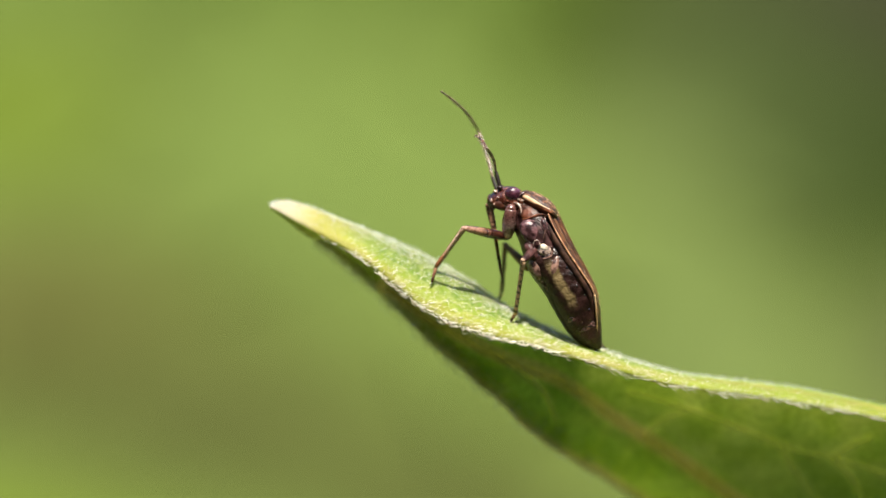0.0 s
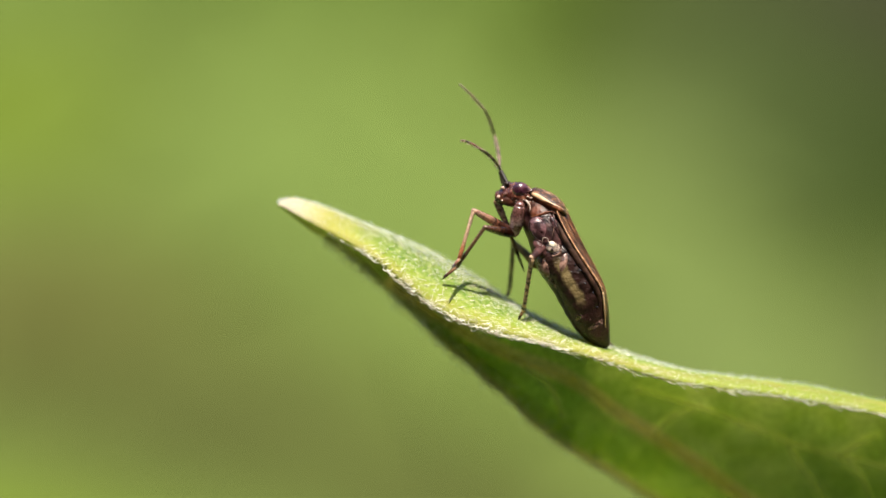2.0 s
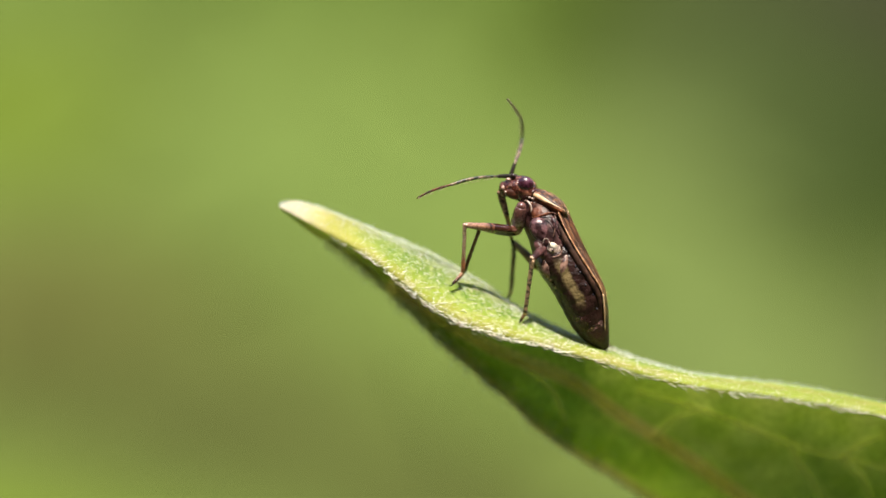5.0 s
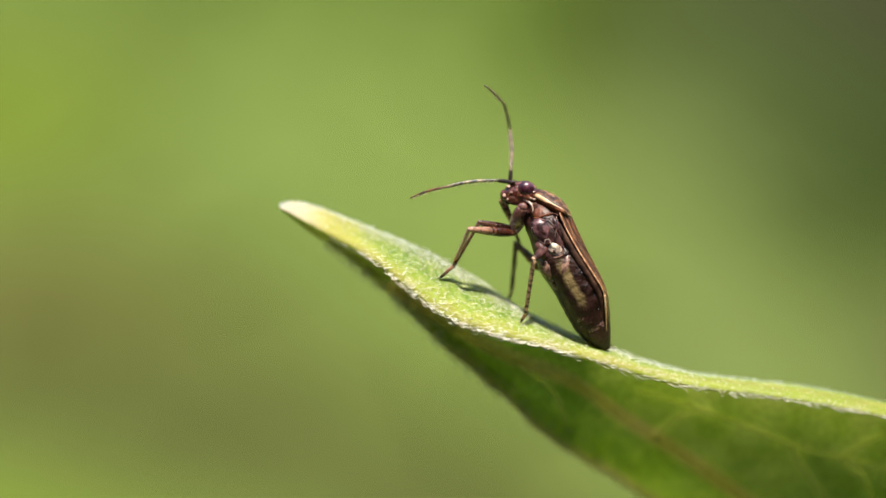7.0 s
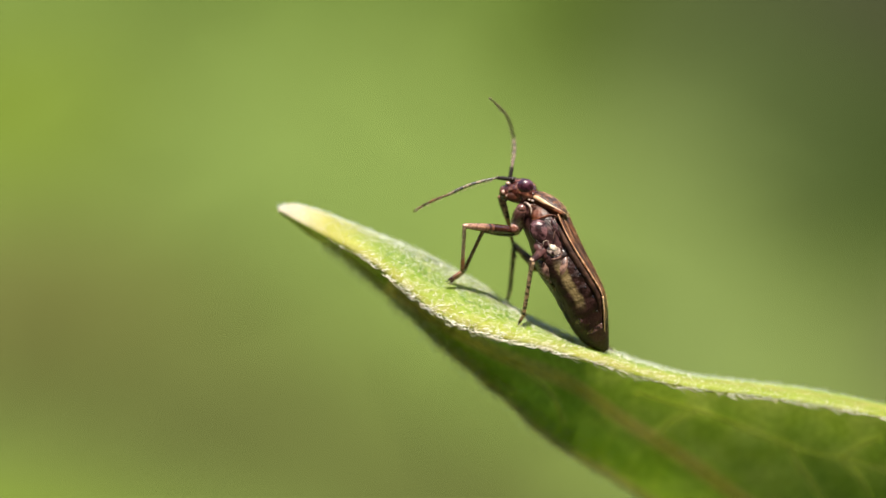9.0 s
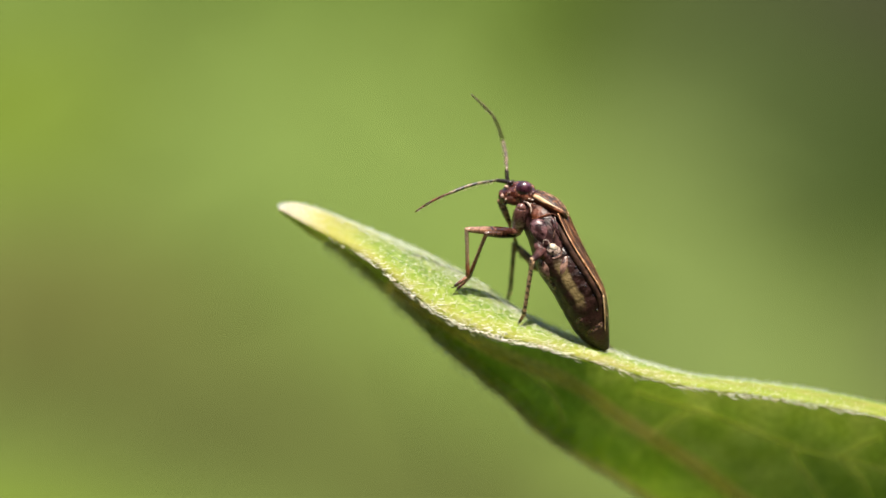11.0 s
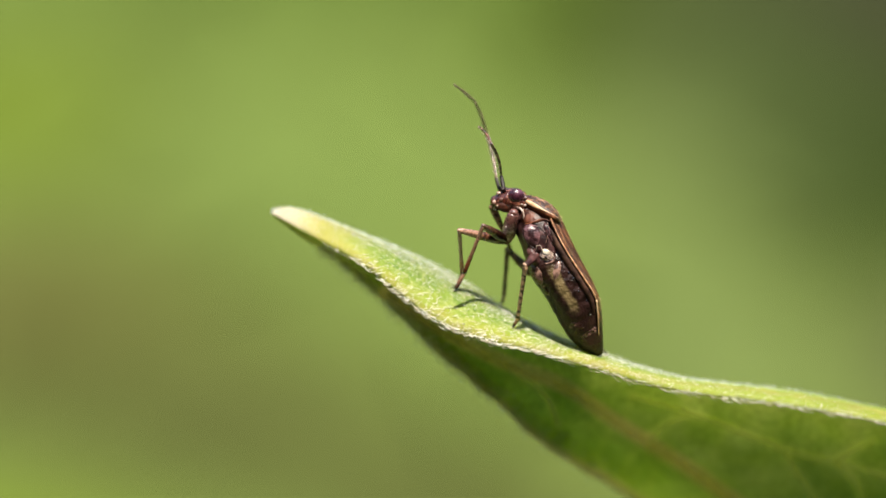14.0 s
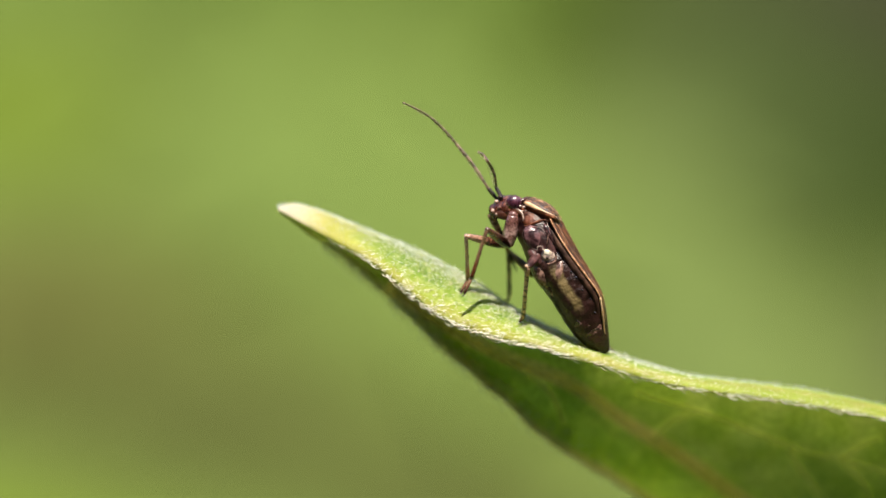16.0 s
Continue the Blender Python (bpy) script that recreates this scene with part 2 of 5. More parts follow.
def rings(sections, sides=20, closed=True):
    """Skin over rings; each section is a list of points. Ends are closed by a fan."""
    verts, faces = [], []
    for ring in sections:
        verts += ring
    n = len(sections[0])
    for i in range(len(sections) - 1):
        for j in range(n):
            a, b2 = i * n + j, i * n + (j + 1) % n
            faces.append((a, b2, b2 + n, a + n))
    for base, flip in ((0, True), ((len(sections) - 1) * n, False)):
        c = sum((Vector(v) for v in verts[base:base + n]), Vector()) / n
        verts.append(c)
        for j in range(n):
            a, b2 = base + j, base + (j + 1) % n
            faces.append((b2, a, len(verts) - 1) if flip else (a, b2, len(verts) - 1))
    return verts, faces


def spline(points, m):
    """m points on a smooth line through the given tuples."""
    p = np.array(points, float)
    q = np.vstack([2 * p[0] - p[1], p, 2 * p[-1] - p[-2]])
    out = []
    for s in np.linspace(0, len(p) - 1 - 1e-6, m):
        i, f = int(s), s - int(s)
        a, b2, c, e = q[i], q[i + 1], q[i + 2], q[i + 3]
        out.append(0.5 * (2 * b2 + (c - a) * f + (2 * a - 5 * b2 + 4 * c - e) * f * f + (3 * b2 - a - 3 * c + e) * f ** 3))
    return np.array(out)


def tube(points, radii, sides=8, squash=1.0):
    """A tapered tube along points (Vectors), in metres."""
    secs = []
    for i, p in enumerate(points):
        t = (points[min(i + 1, len(points) - 1)] - points[max(i - 1, 0)]).normalized()
        side = Vector((0, 1, 0)) - t * t.y
        if side.length < 0.15:
            side = Vector((0, 0, 1)) - t * t.z
        side.normalize()
        up = t.cross(side)
        secs.append([p + side * (radii[i] * squash * math.cos(a)) + up * (radii[i] * math.sin(a))
                     for a in (2 * math.pi * j / sides for j in range(sides))])
    return rings(secs)


def join(pieces):
    verts, faces = [], []
    for v, f in pieces:
        o = len(verts)
        verts += list(v)
        faces += [tuple(i + o for i in q) for q in f]
    return verts, faces


def ball(c, r, seg=16, ring=10, turn=None):
    """An ellipsoid about c with half axes r (x, y, z), in metres."""
    verts, faces = [], []
    for i in range(1, ring):
        th = math.pi * i / ring
        for j in range(seg):
            ph = 2 * math.pi * j / seg
            v = Vector((r[0] * math.sin(th) * math.cos(ph), r[1] * math.sin(th) * math.sin(ph), r[2] * math.cos(th)))
            verts.append(Vector(c) + (turn @ v if turn else v))
    for i in range(ring - 2):
        for j in range(seg):
            a, b2 = i * seg + j, i * seg + (j + 1) % seg
            faces.append((a, a + seg, b2 + seg, b2))
    for base, z, flip in ((0, r[2], False), ((ring - 2) * seg, -r[2], True)):
        v = Vector((0, 0, z))
        verts.append(Vector(c) + (turn @ v if turn else v))
        for j in range(seg):
            a, b2 = base + j, base + (j + 1) % seg
            faces.append((b2, a, len(verts) - 1) if flip else (a, b2, len(verts) - 1))
    return verts, faces


# ---- backdrop and ground ----
BACK_D = 0.9
BACK_K = U * (1 + BACK_D / (EYE_D * U))
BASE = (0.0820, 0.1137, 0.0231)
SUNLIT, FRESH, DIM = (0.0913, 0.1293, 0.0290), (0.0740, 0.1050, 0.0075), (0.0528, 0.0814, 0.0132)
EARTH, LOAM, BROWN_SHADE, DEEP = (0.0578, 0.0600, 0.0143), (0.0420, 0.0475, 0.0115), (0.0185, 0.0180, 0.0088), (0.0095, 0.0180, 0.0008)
# centre, half axes and strength of each patch; tones hold the far plants' light and shade
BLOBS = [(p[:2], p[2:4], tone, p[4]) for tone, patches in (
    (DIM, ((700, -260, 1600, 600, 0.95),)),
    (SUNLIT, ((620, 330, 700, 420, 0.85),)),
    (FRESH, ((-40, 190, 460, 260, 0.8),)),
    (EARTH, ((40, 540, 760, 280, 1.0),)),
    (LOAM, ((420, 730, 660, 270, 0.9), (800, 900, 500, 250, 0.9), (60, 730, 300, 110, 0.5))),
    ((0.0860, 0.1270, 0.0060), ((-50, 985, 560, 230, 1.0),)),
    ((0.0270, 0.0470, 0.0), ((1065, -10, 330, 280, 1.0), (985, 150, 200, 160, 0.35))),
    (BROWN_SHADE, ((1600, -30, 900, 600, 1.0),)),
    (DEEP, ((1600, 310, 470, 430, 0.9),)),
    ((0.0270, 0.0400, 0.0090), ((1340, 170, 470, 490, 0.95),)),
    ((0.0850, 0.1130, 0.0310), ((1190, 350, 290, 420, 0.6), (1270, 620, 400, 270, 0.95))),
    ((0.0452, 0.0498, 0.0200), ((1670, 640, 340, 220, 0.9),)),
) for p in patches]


def thicket():
    """Tall vegetation straight across the far side; the rest of the ring is unseen, added to shut out low sky."""
    line = [(-1.6, 0.0), (1.6, 0.0)]
    line += [(1.6 * math.cos(t), 0.0 + 1.9 * math.sin(t)) for t in np.linspace(0, -math.pi, 41)[1:-1]]
    heights = [-0.5, -0.2, 0.1, 0.4, 0.62]
    n = len(line)
    # the far side leans back as a bank, so that it takes more sun
    verts = [(x, y + 0.6 * h * max(0.0, 1 + y / 0.8), h) for h in heights for x, y in line]
    faces = [(i * n + j, i * n + (j + 1) % n, (i + 1) * n + (j + 1) % n, (i + 1) * n + j) for i in range(len(heights) - 1) for j in range(n)]
    return verts, faces


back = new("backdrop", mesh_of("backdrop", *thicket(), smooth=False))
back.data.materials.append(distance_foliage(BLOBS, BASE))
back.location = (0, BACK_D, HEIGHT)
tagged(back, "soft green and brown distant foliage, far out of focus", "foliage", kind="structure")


def leafage(count):
    """Leaves of the thicket, lying loosely on its surface: pointed, folded along their middle."""
    r = np.random.default_rng(8)
    verts, faces = [], []
    for _ in range(count):
        h = r.uniform(-0.5, 0.62)
        if r.random() < 0.55:
            x, y, out = r.uniform(-1.6, 1.6), 0.6 * h, Vector((0, -1, 0.6))
        else:
            t = r.uniform(0, math.pi)
            x, y = 1.6 * math.cos(t), -1.9 * math.sin(t)
            y += 0.6 * h * max(0.0, 1 + y / 0.8)
            out = Vector((-math.cos(t), math.sin(t), 0.3))
        n = (out.normalized() + Vector(r.normal(0, 0.07, 3))).normalized()
        along_it = Vector((r.normal(0, 0.7), 0.0, -1.0))
        along_it = (along_it - n * along_it.dot(n)).normalized()
        across = n.cross(along_it)
        size = r.uniform(0.04, 0.075)
        c = Vector((x, y, h)) + out.normalized() * r.uniform(0.002, 0.007)
        o = len(verts)
        for f, w, z in ((-1, 0, 0), (-0.35, -0.42, 0.04), (-0.35, 0.42, 0.04), (0.3, -0.36, 0.03), (0.3, 0.36, 0.03), (1, 0, -0.03), (-0.35, 0, 0), (0.3, 0, 0)):
            verts.append(c + along_it * (f * size) + across * (w * size) + n * (z * size))
        faces += [(o, o + 1, o + 6), (o, o + 6, o + 2), (o + 1, o + 3, o + 7, o + 6), (o + 6, o + 7, o + 4, o + 2), (o + 3, o + 5, o + 7), (o + 7, o + 5, o + 4)]
    return verts, faces


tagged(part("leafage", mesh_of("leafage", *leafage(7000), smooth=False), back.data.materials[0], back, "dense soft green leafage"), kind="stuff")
ground = new("ground", mesh_of("ground", [(-400, -400, 0), (400, -400, 0), (400, 400, 0), (-400, 400, 0)], [(0, 1, 2, 3)]))
ground.data.materials.append(mottled("meadow_ground", (0.060, 0.052, 0.024), (0.090, 0.110, 0.035), 9.0, rough=0.9, spec=0.1, bump=0.5))
tagged(ground, "green and brown meadow ground", "ground", kind="structure")

# ---- the leaf ----
TIP_X = flat(497 - 1560, 0).x
LEAF_AT = (1560.0, 725.0)
CREST = [(497, 366), (508, 361), (527, 360), (566, 371), (634, 398), (707, 428), (780, 462), (853, 503), (901, 537),
         (950, 565), (1001, 589), (1091, 623), (1139, 640), (1219, 661), (1304, 672), (1405, 683), (1485, 697), (1568, 714), (1760, 750), (2000, 790), (2250, 838), (2400, 872)]
NEAR_RIM = [(497, 368), (518, 379), (561, 403), (600, 423), (649, 449), (697, 485), (741, 520), (780, 549), (828, 572), (887, 591),
            (950, 605), (1001, 620), (1060, 637), (1113, 653), (1187, 673), (1283, 688), (1363, 698), (1458, 713), (1568, 734), (1760, 775), (2000, 815), (2250, 860), (2400, 884)]
FAR_RIM = [(497, 371), (560, 417), (605, 444), (632, 466), (684, 514), (732, 558), (781, 606), (840, 658), (900, 708), (953, 757),
           (1006, 798), (1075, 838), (1139, 878), (1300, 970), (1560, 1080), (1850, 1120), (2100, 1060), (2280, 960), (2400, 894)]


def along(points):
    dense = spline(points, 30 * len(points))
    return lambda x: float(np.interp(x, dense[:, 0], dense[:, 1]))


crest_y, near_y, far_y = along(CREST), along(NEAR_RIM), along(FAR_RIM)


def blade(x, v):
    """A point of the blade's face in the plan: v from the near rim (0) over the crest (0.5) to the far rim (1)."""
    w = min(1.0, max(0.0, (x - 490) / 420)) ** 0.75 * min(1.0, max(0.06, (2400 - x) / 500))
    near_turn = min(1.0, max(0.0, (x - 980) / 520))
    da, dc = -8 - 60 * w - 30 * near_turn * near_turn * (3 - 2 * near_turn) * w, 8 + 92 * w
    flare = min(1.0, max(0.0, (x - 805) / 400))
    db = dc + 8 + (30 + 95 * min(1.0, max(0.0, (800 - x) / 130)) + 185 * flare * flare * (3 - 2 * flare) + 50 * min(1.0, max(0.0, (x - 1100) / 350))) * w
    # the young tip bends away from the lens
    tip = 75 * max(0.0, 1 - (x - 490) / 280) ** 2
    da, dc, db = da + tip, dc + tip, db + tip
    yc, ya, yb = crest_y(x), near_y(x), max(far_y(x), near_y(x) + 1.0)
    wave = 5 * w * (noise.noise(Vector((x * 0.012, v * 3.0, 2.0))))
    if v < 0:
        ang = -v * 8.0
        r = 1.5 + 3.5 * w
        return x, ya + r * math.sin(ang), da + r * (1 - math.cos(ang)) * 1.0
    if v <= 0.5:
        f = v / 0.5
        h = 1 - (1 - f) ** 2.1
        edge = 1.5 * noise.noise(Vector((x * 0.06, 0.3, 7.0))) * (1 - f)
        return x, ya - (ya - yc) * h + edge, da + (dc - da) * f
    f = (v - 0.5) / 0.5
    edge = 4.0 * noise.noise(Vector((x * 0.03, 1.3, 4.0))) * f ** 4
    fall = f - 0.12 * math.sin(math.pi * f) ** 2 * (1 - f)
    bow = 2.0 - 0.62 * min(1.0, max(0.0, (x - 890) / 280))
    out = 0.08 * (1 - (1 - f) ** 5) + 0.92 * f ** bow
    return x, yc + (yb - yc) * fall ** 1.15 + edge, dc + (db - dc) * out + wave * math.sin(math.pi * f) * 1.6


LEAF_ORIGIN = plan(*LEAF_AT)


def on_leaf(x, v, lift=0.0):
    px, py, pd = blade(x, v)
    return plan(px, py - lift, pd) - LEAF_ORIGIN


RIB = [(700, 508), (860, 610), (1000, 668), (1100, 735), (1210, 805), (1330, 890), (1500, 1000)]
rib_line = spline(RIB, 160)


def off_rib(x, v):
    """How far a point of the blade lies below the midrib, in hundreds of units; 9 on the upper half."""
    if v < 0.5:
        return 9.0
    y = blade(x, v)[1]
    i = int(np.argmin(np.hypot(rib_line[:, 0] - x, rib_line[:, 1] - y)))
    return math.copysign(math.hypot(rib_line[i, 0] - x, rib_line[i, 1] - y) / 100, y - np.interp(x, rib_line[:, 0], rib_line[:, 1]))


def leaf_face():
    xs = np.concatenate([np.linspace(497.5, 560, 26)[:-1], np.linspace(560, 1600, 240), np.linspace(1612, 2400, 44)])
    vs = np.concatenate([[-0.24, -0.16, -0.08], np.linspace(0, 0.5, 15), np.linspace(0.5, 1.0, 53)[1:]])
    verts = [on_leaf(x, v) for x in xs for v in vs]
    n = len(vs)
    faces = [(i * n + j, i * n + j + 1, (i + 1) * n + j + 1, (i + 1) * n + j) for i in range(len(xs) - 1) for j in range(n - 1)]
    return verts, faces, [(x / 1000, v) for x in xs for v in vs]


def with_uv(me, coords, name="across"):
    layer = me.uv_layers.new(name=name)
    for loop in me.loops:
        layer.data[loop.index].uv = coords[loop.vertex_index]
    return me


leaf_material = leaf_blade()


def veiny(name, dark, pale, scale, clear, lit=0.75):
    """Half-clear tissue of a vein or a hair."""
    m = mottled(name, dark, pale, scale, rough=0.5, bump=0.2)
    nodes, links = m.node_tree.nodes, m.node_tree.links
    b = nodes["Principled BSDF"]
    glow, tr = nodes.new("ShaderNodeBsdfTranslucent"), nodes.new("ShaderNodeBsdfTransparent")
    glow.inputs["Color"].default_value = rgb(pale)
    flesh, mix = nodes.new("ShaderNodeMixShader"), nodes.new("ShaderNodeMixShader")
    flesh.inputs[0].default_value = lit
    links.new(b.outputs[0], flesh.inputs[1])
    links.new(glow.outputs[0], flesh.inputs[2])
    mix.inputs[0].default_value = clear
    links.new(flesh.outputs[0], mix.inputs[1])
    links.new(tr.outputs[0], mix.inputs[2])
    links.new(mix.outputs[0], nodes["Material Output"].inputs["Surface"])
    return m


hair_material = veiny("leaf_hair", (0.74, 0.67, 0.48), (0.93, 0.91, 0.81), 3000.0, 0.0, 0.2)
grey_hair = veiny("grey_leaf_hair", (0.48, 0.51, 0.44), (0.80, 0.82, 0.77), 3000.0, 0.0, 0.2)
vein_material = veiny("leaf_vein", (0.70, 0.74, 0.38), (0.88, 0.90, 0.56), 1500.0, 0.60)
rib_material = veiny("leaf_midrib", (0.62, 0.46, 0.26), (0.82, 0.66, 0.42), 900.0, 0.76)

leaf = tagged(new("leaf"), "downy green leaf with yellow tip and arched blade", "leaf")
leaf.location = LEAF_ORIGIN
face_v, face_f, face_uv = leaf_face()
SIDE_VEINS = [
    [(1130, 690), (1240, 722), (1340, 760), (1430, 795), (1490, 806), (1570, 830), (1680, 880)],
    [(1490, 806), (1525, 840), (1545, 885), (1560, 930)],
    [(1400, 785), (1415, 815), (1440, 850), (1470, 900)],
    [(1490, 806), (1525, 785), (1560, 770)],
    [(930, 650), (960, 670), (985, 700), (1000, 740)],
    [(1160, 775), (1190, 740), (1240, 722)],
]
vein_spots = np.concatenate([spline(line, 60) for line in SIDE_VEINS])


def off_vein(x, v):
    """Distance of a point of the lower face from the nearest side vein, in hundreds of units."""
    if v < 0.5:
        return 9.0
    return float(np.min(np.hypot(vein_spots[:, 0] - x, vein_spots[:, 1] - blade(x, v)[1]))) / 100


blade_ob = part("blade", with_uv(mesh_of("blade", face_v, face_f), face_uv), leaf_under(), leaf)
with_uv(blade_ob.data, [(off_rib(x * 1000, v), off_vein(x * 1000, v)) for x, v in face_uv], "rib")
blade_ob.data.materials.append(leaf_material)
thick = blade_ob.modifiers.new("thickness", "SOLIDIFY")
thick.thickness, thick.offset, thick.material_offset = 5 * U, 0.0, 1


def vein(points, r0, r1, m=24):
    """A raised vein on the blade's lower face; points are (x, v)."""
    line = [on_leaf(x, v) for x, v in spline(points, m)]
    line = [p + Vector((0, -5.0 * U, -4.0 * U)) for p in line]
    return tube(line, [U * (r0 + (r1 - r0) * i / (m - 1)) for i in range(m)], 8, 0.8)


def at_height(x, y):
    """v of the blade's back wall where it stands at height y."""
    lo, hi = 0.5, 1.0
    for _ in range(24):
        mid = (lo + hi) / 2
        lo, hi = (mid, hi) if blade(x, mid)[1] < y else (lo, mid)
    return (lo + hi) / 2


def drawn(points):
    return [(x, at_height(x, y)) for x, y in points]


part("midrib", mesh_of("midrib", *vein(drawn(RIB), 4, 11)), rib_material, leaf,
     "pale brownish midrib")
for line in SIDE_VEINS:
    part("vein", mesh_of("vein", *vein(drawn(line), 4.5, 2.5)), vein_material, leaf)


margin = [on_leaf(x, 1.0) + flat(0, 0.6 * noise.noise(Vector((x * 0.05, 5.0, 1.0)))) for x in np.linspace(860, 2300, 180)]
part("blade_margin", mesh_of("blade_margin", *tube(margin, [U * min(3.6, 0.6 + 0.08 * i) * (1 + 0.15 * math.sin(i * 1.7)) for i in range(180)], 8)),
     mottled("dry_margin", (0.20, 0.155, 0.115), (0.46, 0.39, 0.30), 1800.0, rough=0.6, spec=0.2, bump=0.5), leaf, "pinkish-brown thickened far margin")


def curl(base, out, side, length, bend, r):
    """A curled hair: it leaves base along out and winds towards side."""
    pts, p, ang = [base], Vector(base), 0.0
    n = 6
    for i in range(n):
        d = out * math.cos(ang) + side * math.sin(ang)
        p = p + d * (length / n)
        pts.append(p.copy())
        ang += bend / n
    secs = []
    ax = out.cross(side).normalized()
    for i, q in enumerate(pts):
        t = (pts[min(i + 1, n)] - pts[max(i - 1, 0)]).normalized()
        up = t.cross(ax)
        rr = r * (1 - 0.5 * i / n)
        secs.append([q + up * rr, q - up * (0.5 * rr) + ax * (0.87 * rr), q - up * (0.5 * rr) - ax * (0.87 * rr)])
    verts = [v for s in secs for v in s]
    faces = [(i * 3 + j, i * 3 + (j + 1) % 3, i * 3 + 3 + (j + 1) % 3, i * 3 + 3 + j) for i in range(n) for j in range(3)]
    return verts, faces


def rand_way(rng, main, spread):
    return (Vector(main) + Vector(rng.normal(0, spread, 3))).normalized()


def down_of_leaf(rng, count, rim, felt=False):
    pieces = []
    for _ in range(count):
        if rim:
            x = 515 + rng.random() * 1120
            w = min(1.0, 0.30 + (x - 515) / 300) * (1 - 0.25 * min(1.0, max(0.0, (x - 1050) / 250)))
            v = rng.uniform(-0.14, 0.09)
            out = rand_way(rng, (-0.15, -0.65, -0.45), 0.30)
            length, bend, r = rng.uniform(20, 38) * w, rng.uniform(5.2, 7.0), rng.uniform(0.40, 0.58)
            side = rand_way(rng, (rng.choice([-1, 1]), 0, 0), 0.2)
            if x < 590:
                continue
            if x < 640:
                # near the tip the rim is only frayed
                out, length, bend, r = rand_way(rng, (-0.5, -0.2, -0.5), 0.35), rng.uniform(6, 16), rng.uniform(0.5, 3.0), 0.3
            if x > 1020:
                # towards the stalk the hairs stand in slanting tufts
                x = round(x / 15) * 15 + rng.normal(0, 3.6)
                out, side = rand_way(rng, (0.6, -0.35, -0.65), 0.2), rand_way(rng, (1, 0, 0.5), 0.25)
                length, bend, r = rng.uniform(12, 25), rng.uniform(0.6, 3.0), rng.uniform(0.32, 0.52)
                v = rng.uniform(-0.14, 0.05)
                if rng.random() < 0.3:
                    # a few finer ones on the strip itself
                    v, length, r = rng.uniform(0.05, 0.46), rng.uniform(6, 12), 0.26
        elif felt:
            x = 620 + rng.beta(1.6, 2.4) * 1000
            w = min(1.0, 0.5 + (x - 620) / 200) * (1 - 0.4 * min(1.0, max(0.0, (x - 1050) / 250)))
            v = 0.36 * rng.random() ** 1.1
            out = rand_way(rng, (-0.3, -0.5, 0.5), 0.5)
            length, bend, r = rng.uniform(9, 19) * w, rng.uniform(4.4, 7.0), rng.uniform(0.32, 0.52)
            side = rand_way(rng, (rng.choice([-1, 1]), 0, 0.2), 0.35)
        else:
            x = 498 + rng.random() * 1140
            w = min(1.0, 0.50 + (x - 497) / 450) * (1 - 0.4 * min(1.0, max(0.0, (x - 1050) / 250)))
            v = 0.52 * rng.random() ** 0.8
            if x > 1090 and rng.random() < 0.65:
                continue
            out = rand_way(rng, (-0.2, -0.30, 0.8), 0.45)
            length, bend, r = rng.uniform(7, 15) * w, rng.uniform(2.5, 6.0), rng.uniform(0.22, 0.38)
            side = rand_way(rng, (rng.choice([-1, 1]), 0, 0.1), 0.5)
        side = (side - out * side.dot(out)).normalized()
        pieces.append(curl(on_leaf(x, v), out, side, length * U, bend, r * U))
    return join(pieces)


rng = np.random.default_rng(5)
tagged(part("rim_hair", mesh_of("rim_hair", *down_of_leaf(rng, 1350, True)), hair_material, leaf, "curled whitish hairs along the rim"), kind="stuff")
tagged(part("down", mesh_of("down", *down_of_leaf(rng, 4300, False)), hair_material, leaf, "short whitish down on the upper face"), kind="stuff")
tagged(part("felt", mesh_of("felt", *down_of_leaf(rng, 3000, False, True)), hair_material, leaf, "curly whitish felt beside the rim"), kind="stuff")

crest_down = []
for _ in range(4300):
    x, v = 530 + 1070 * rng.beta(1.5, 2.2), rng.uniform(0.24, 0.56)
    out = rand_way(rng, (-0.2, -0.25, 0.8), 0.45)
    side = rand_way(rng, (rng.choice([-1, 1]), 0, 0.1), 0.5)
    side = (side - out * side.dot(out)).normalized()
    crest_down.append(curl(on_leaf(x, v), out, side, rng.uniform(7, 15) * (1 - 0.15 * min(1.0, max(0.0, (x - 1050) / 150))) * U, rng.uniform(1.5, 5.5), rng.uniform(0.22, 0.34) * U))
tagged(part("crest_down", mesh_of("crest_down", *join(crest_down)), grey_hair, leaf, "greyish-white down along the crest"), kind="stuff")

fringe = []
for _ in range(2400):
    x = 580 + 580 * rng.beta(1.3, 1.8)
    out = rand_way(rng, (-0.6, 0.0, -0.6), 0.35)
    side = rand_way(rng, (0.3, 0, -0.6), 0.4)
    side = (side - out * side.dot(out)).normalized()
    if x > 900:
        out = rand_way(rng, (-0.5, 0.1, -0.3), 0.45)
    fringe.append(curl(on_leaf(x, rng.uniform(0.90, 1.0)), out, side, rng.uniform(8, 26) * U, rng.uniform(0.5, 3.0), 0.4 * U))
# soft fuzz round the young tip
for _ in range(900):
    x, v = 497 + 170 * rng.random() ** 1.3, rng.uniform(0.0, 0.62)
    out = rand_way(rng, (-0.7, -0.2, 0.5), 0.5)
    side = rand_way(rng, (0.2, 0, 0.9), 0.5)
    side = (side - out * side.dot(out)).normalized()
    fringe.append(curl(on_leaf(x, v), out, side, rng.uniform(4, 11) * U, rng.uniform(0.8, 3.5), 0.22 * U))
tagged(part("fringe", mesh_of("fringe", *join(fringe)), grey_hair, leaf, "thin hairs along the far rim and round the tip"), kind="stuff")

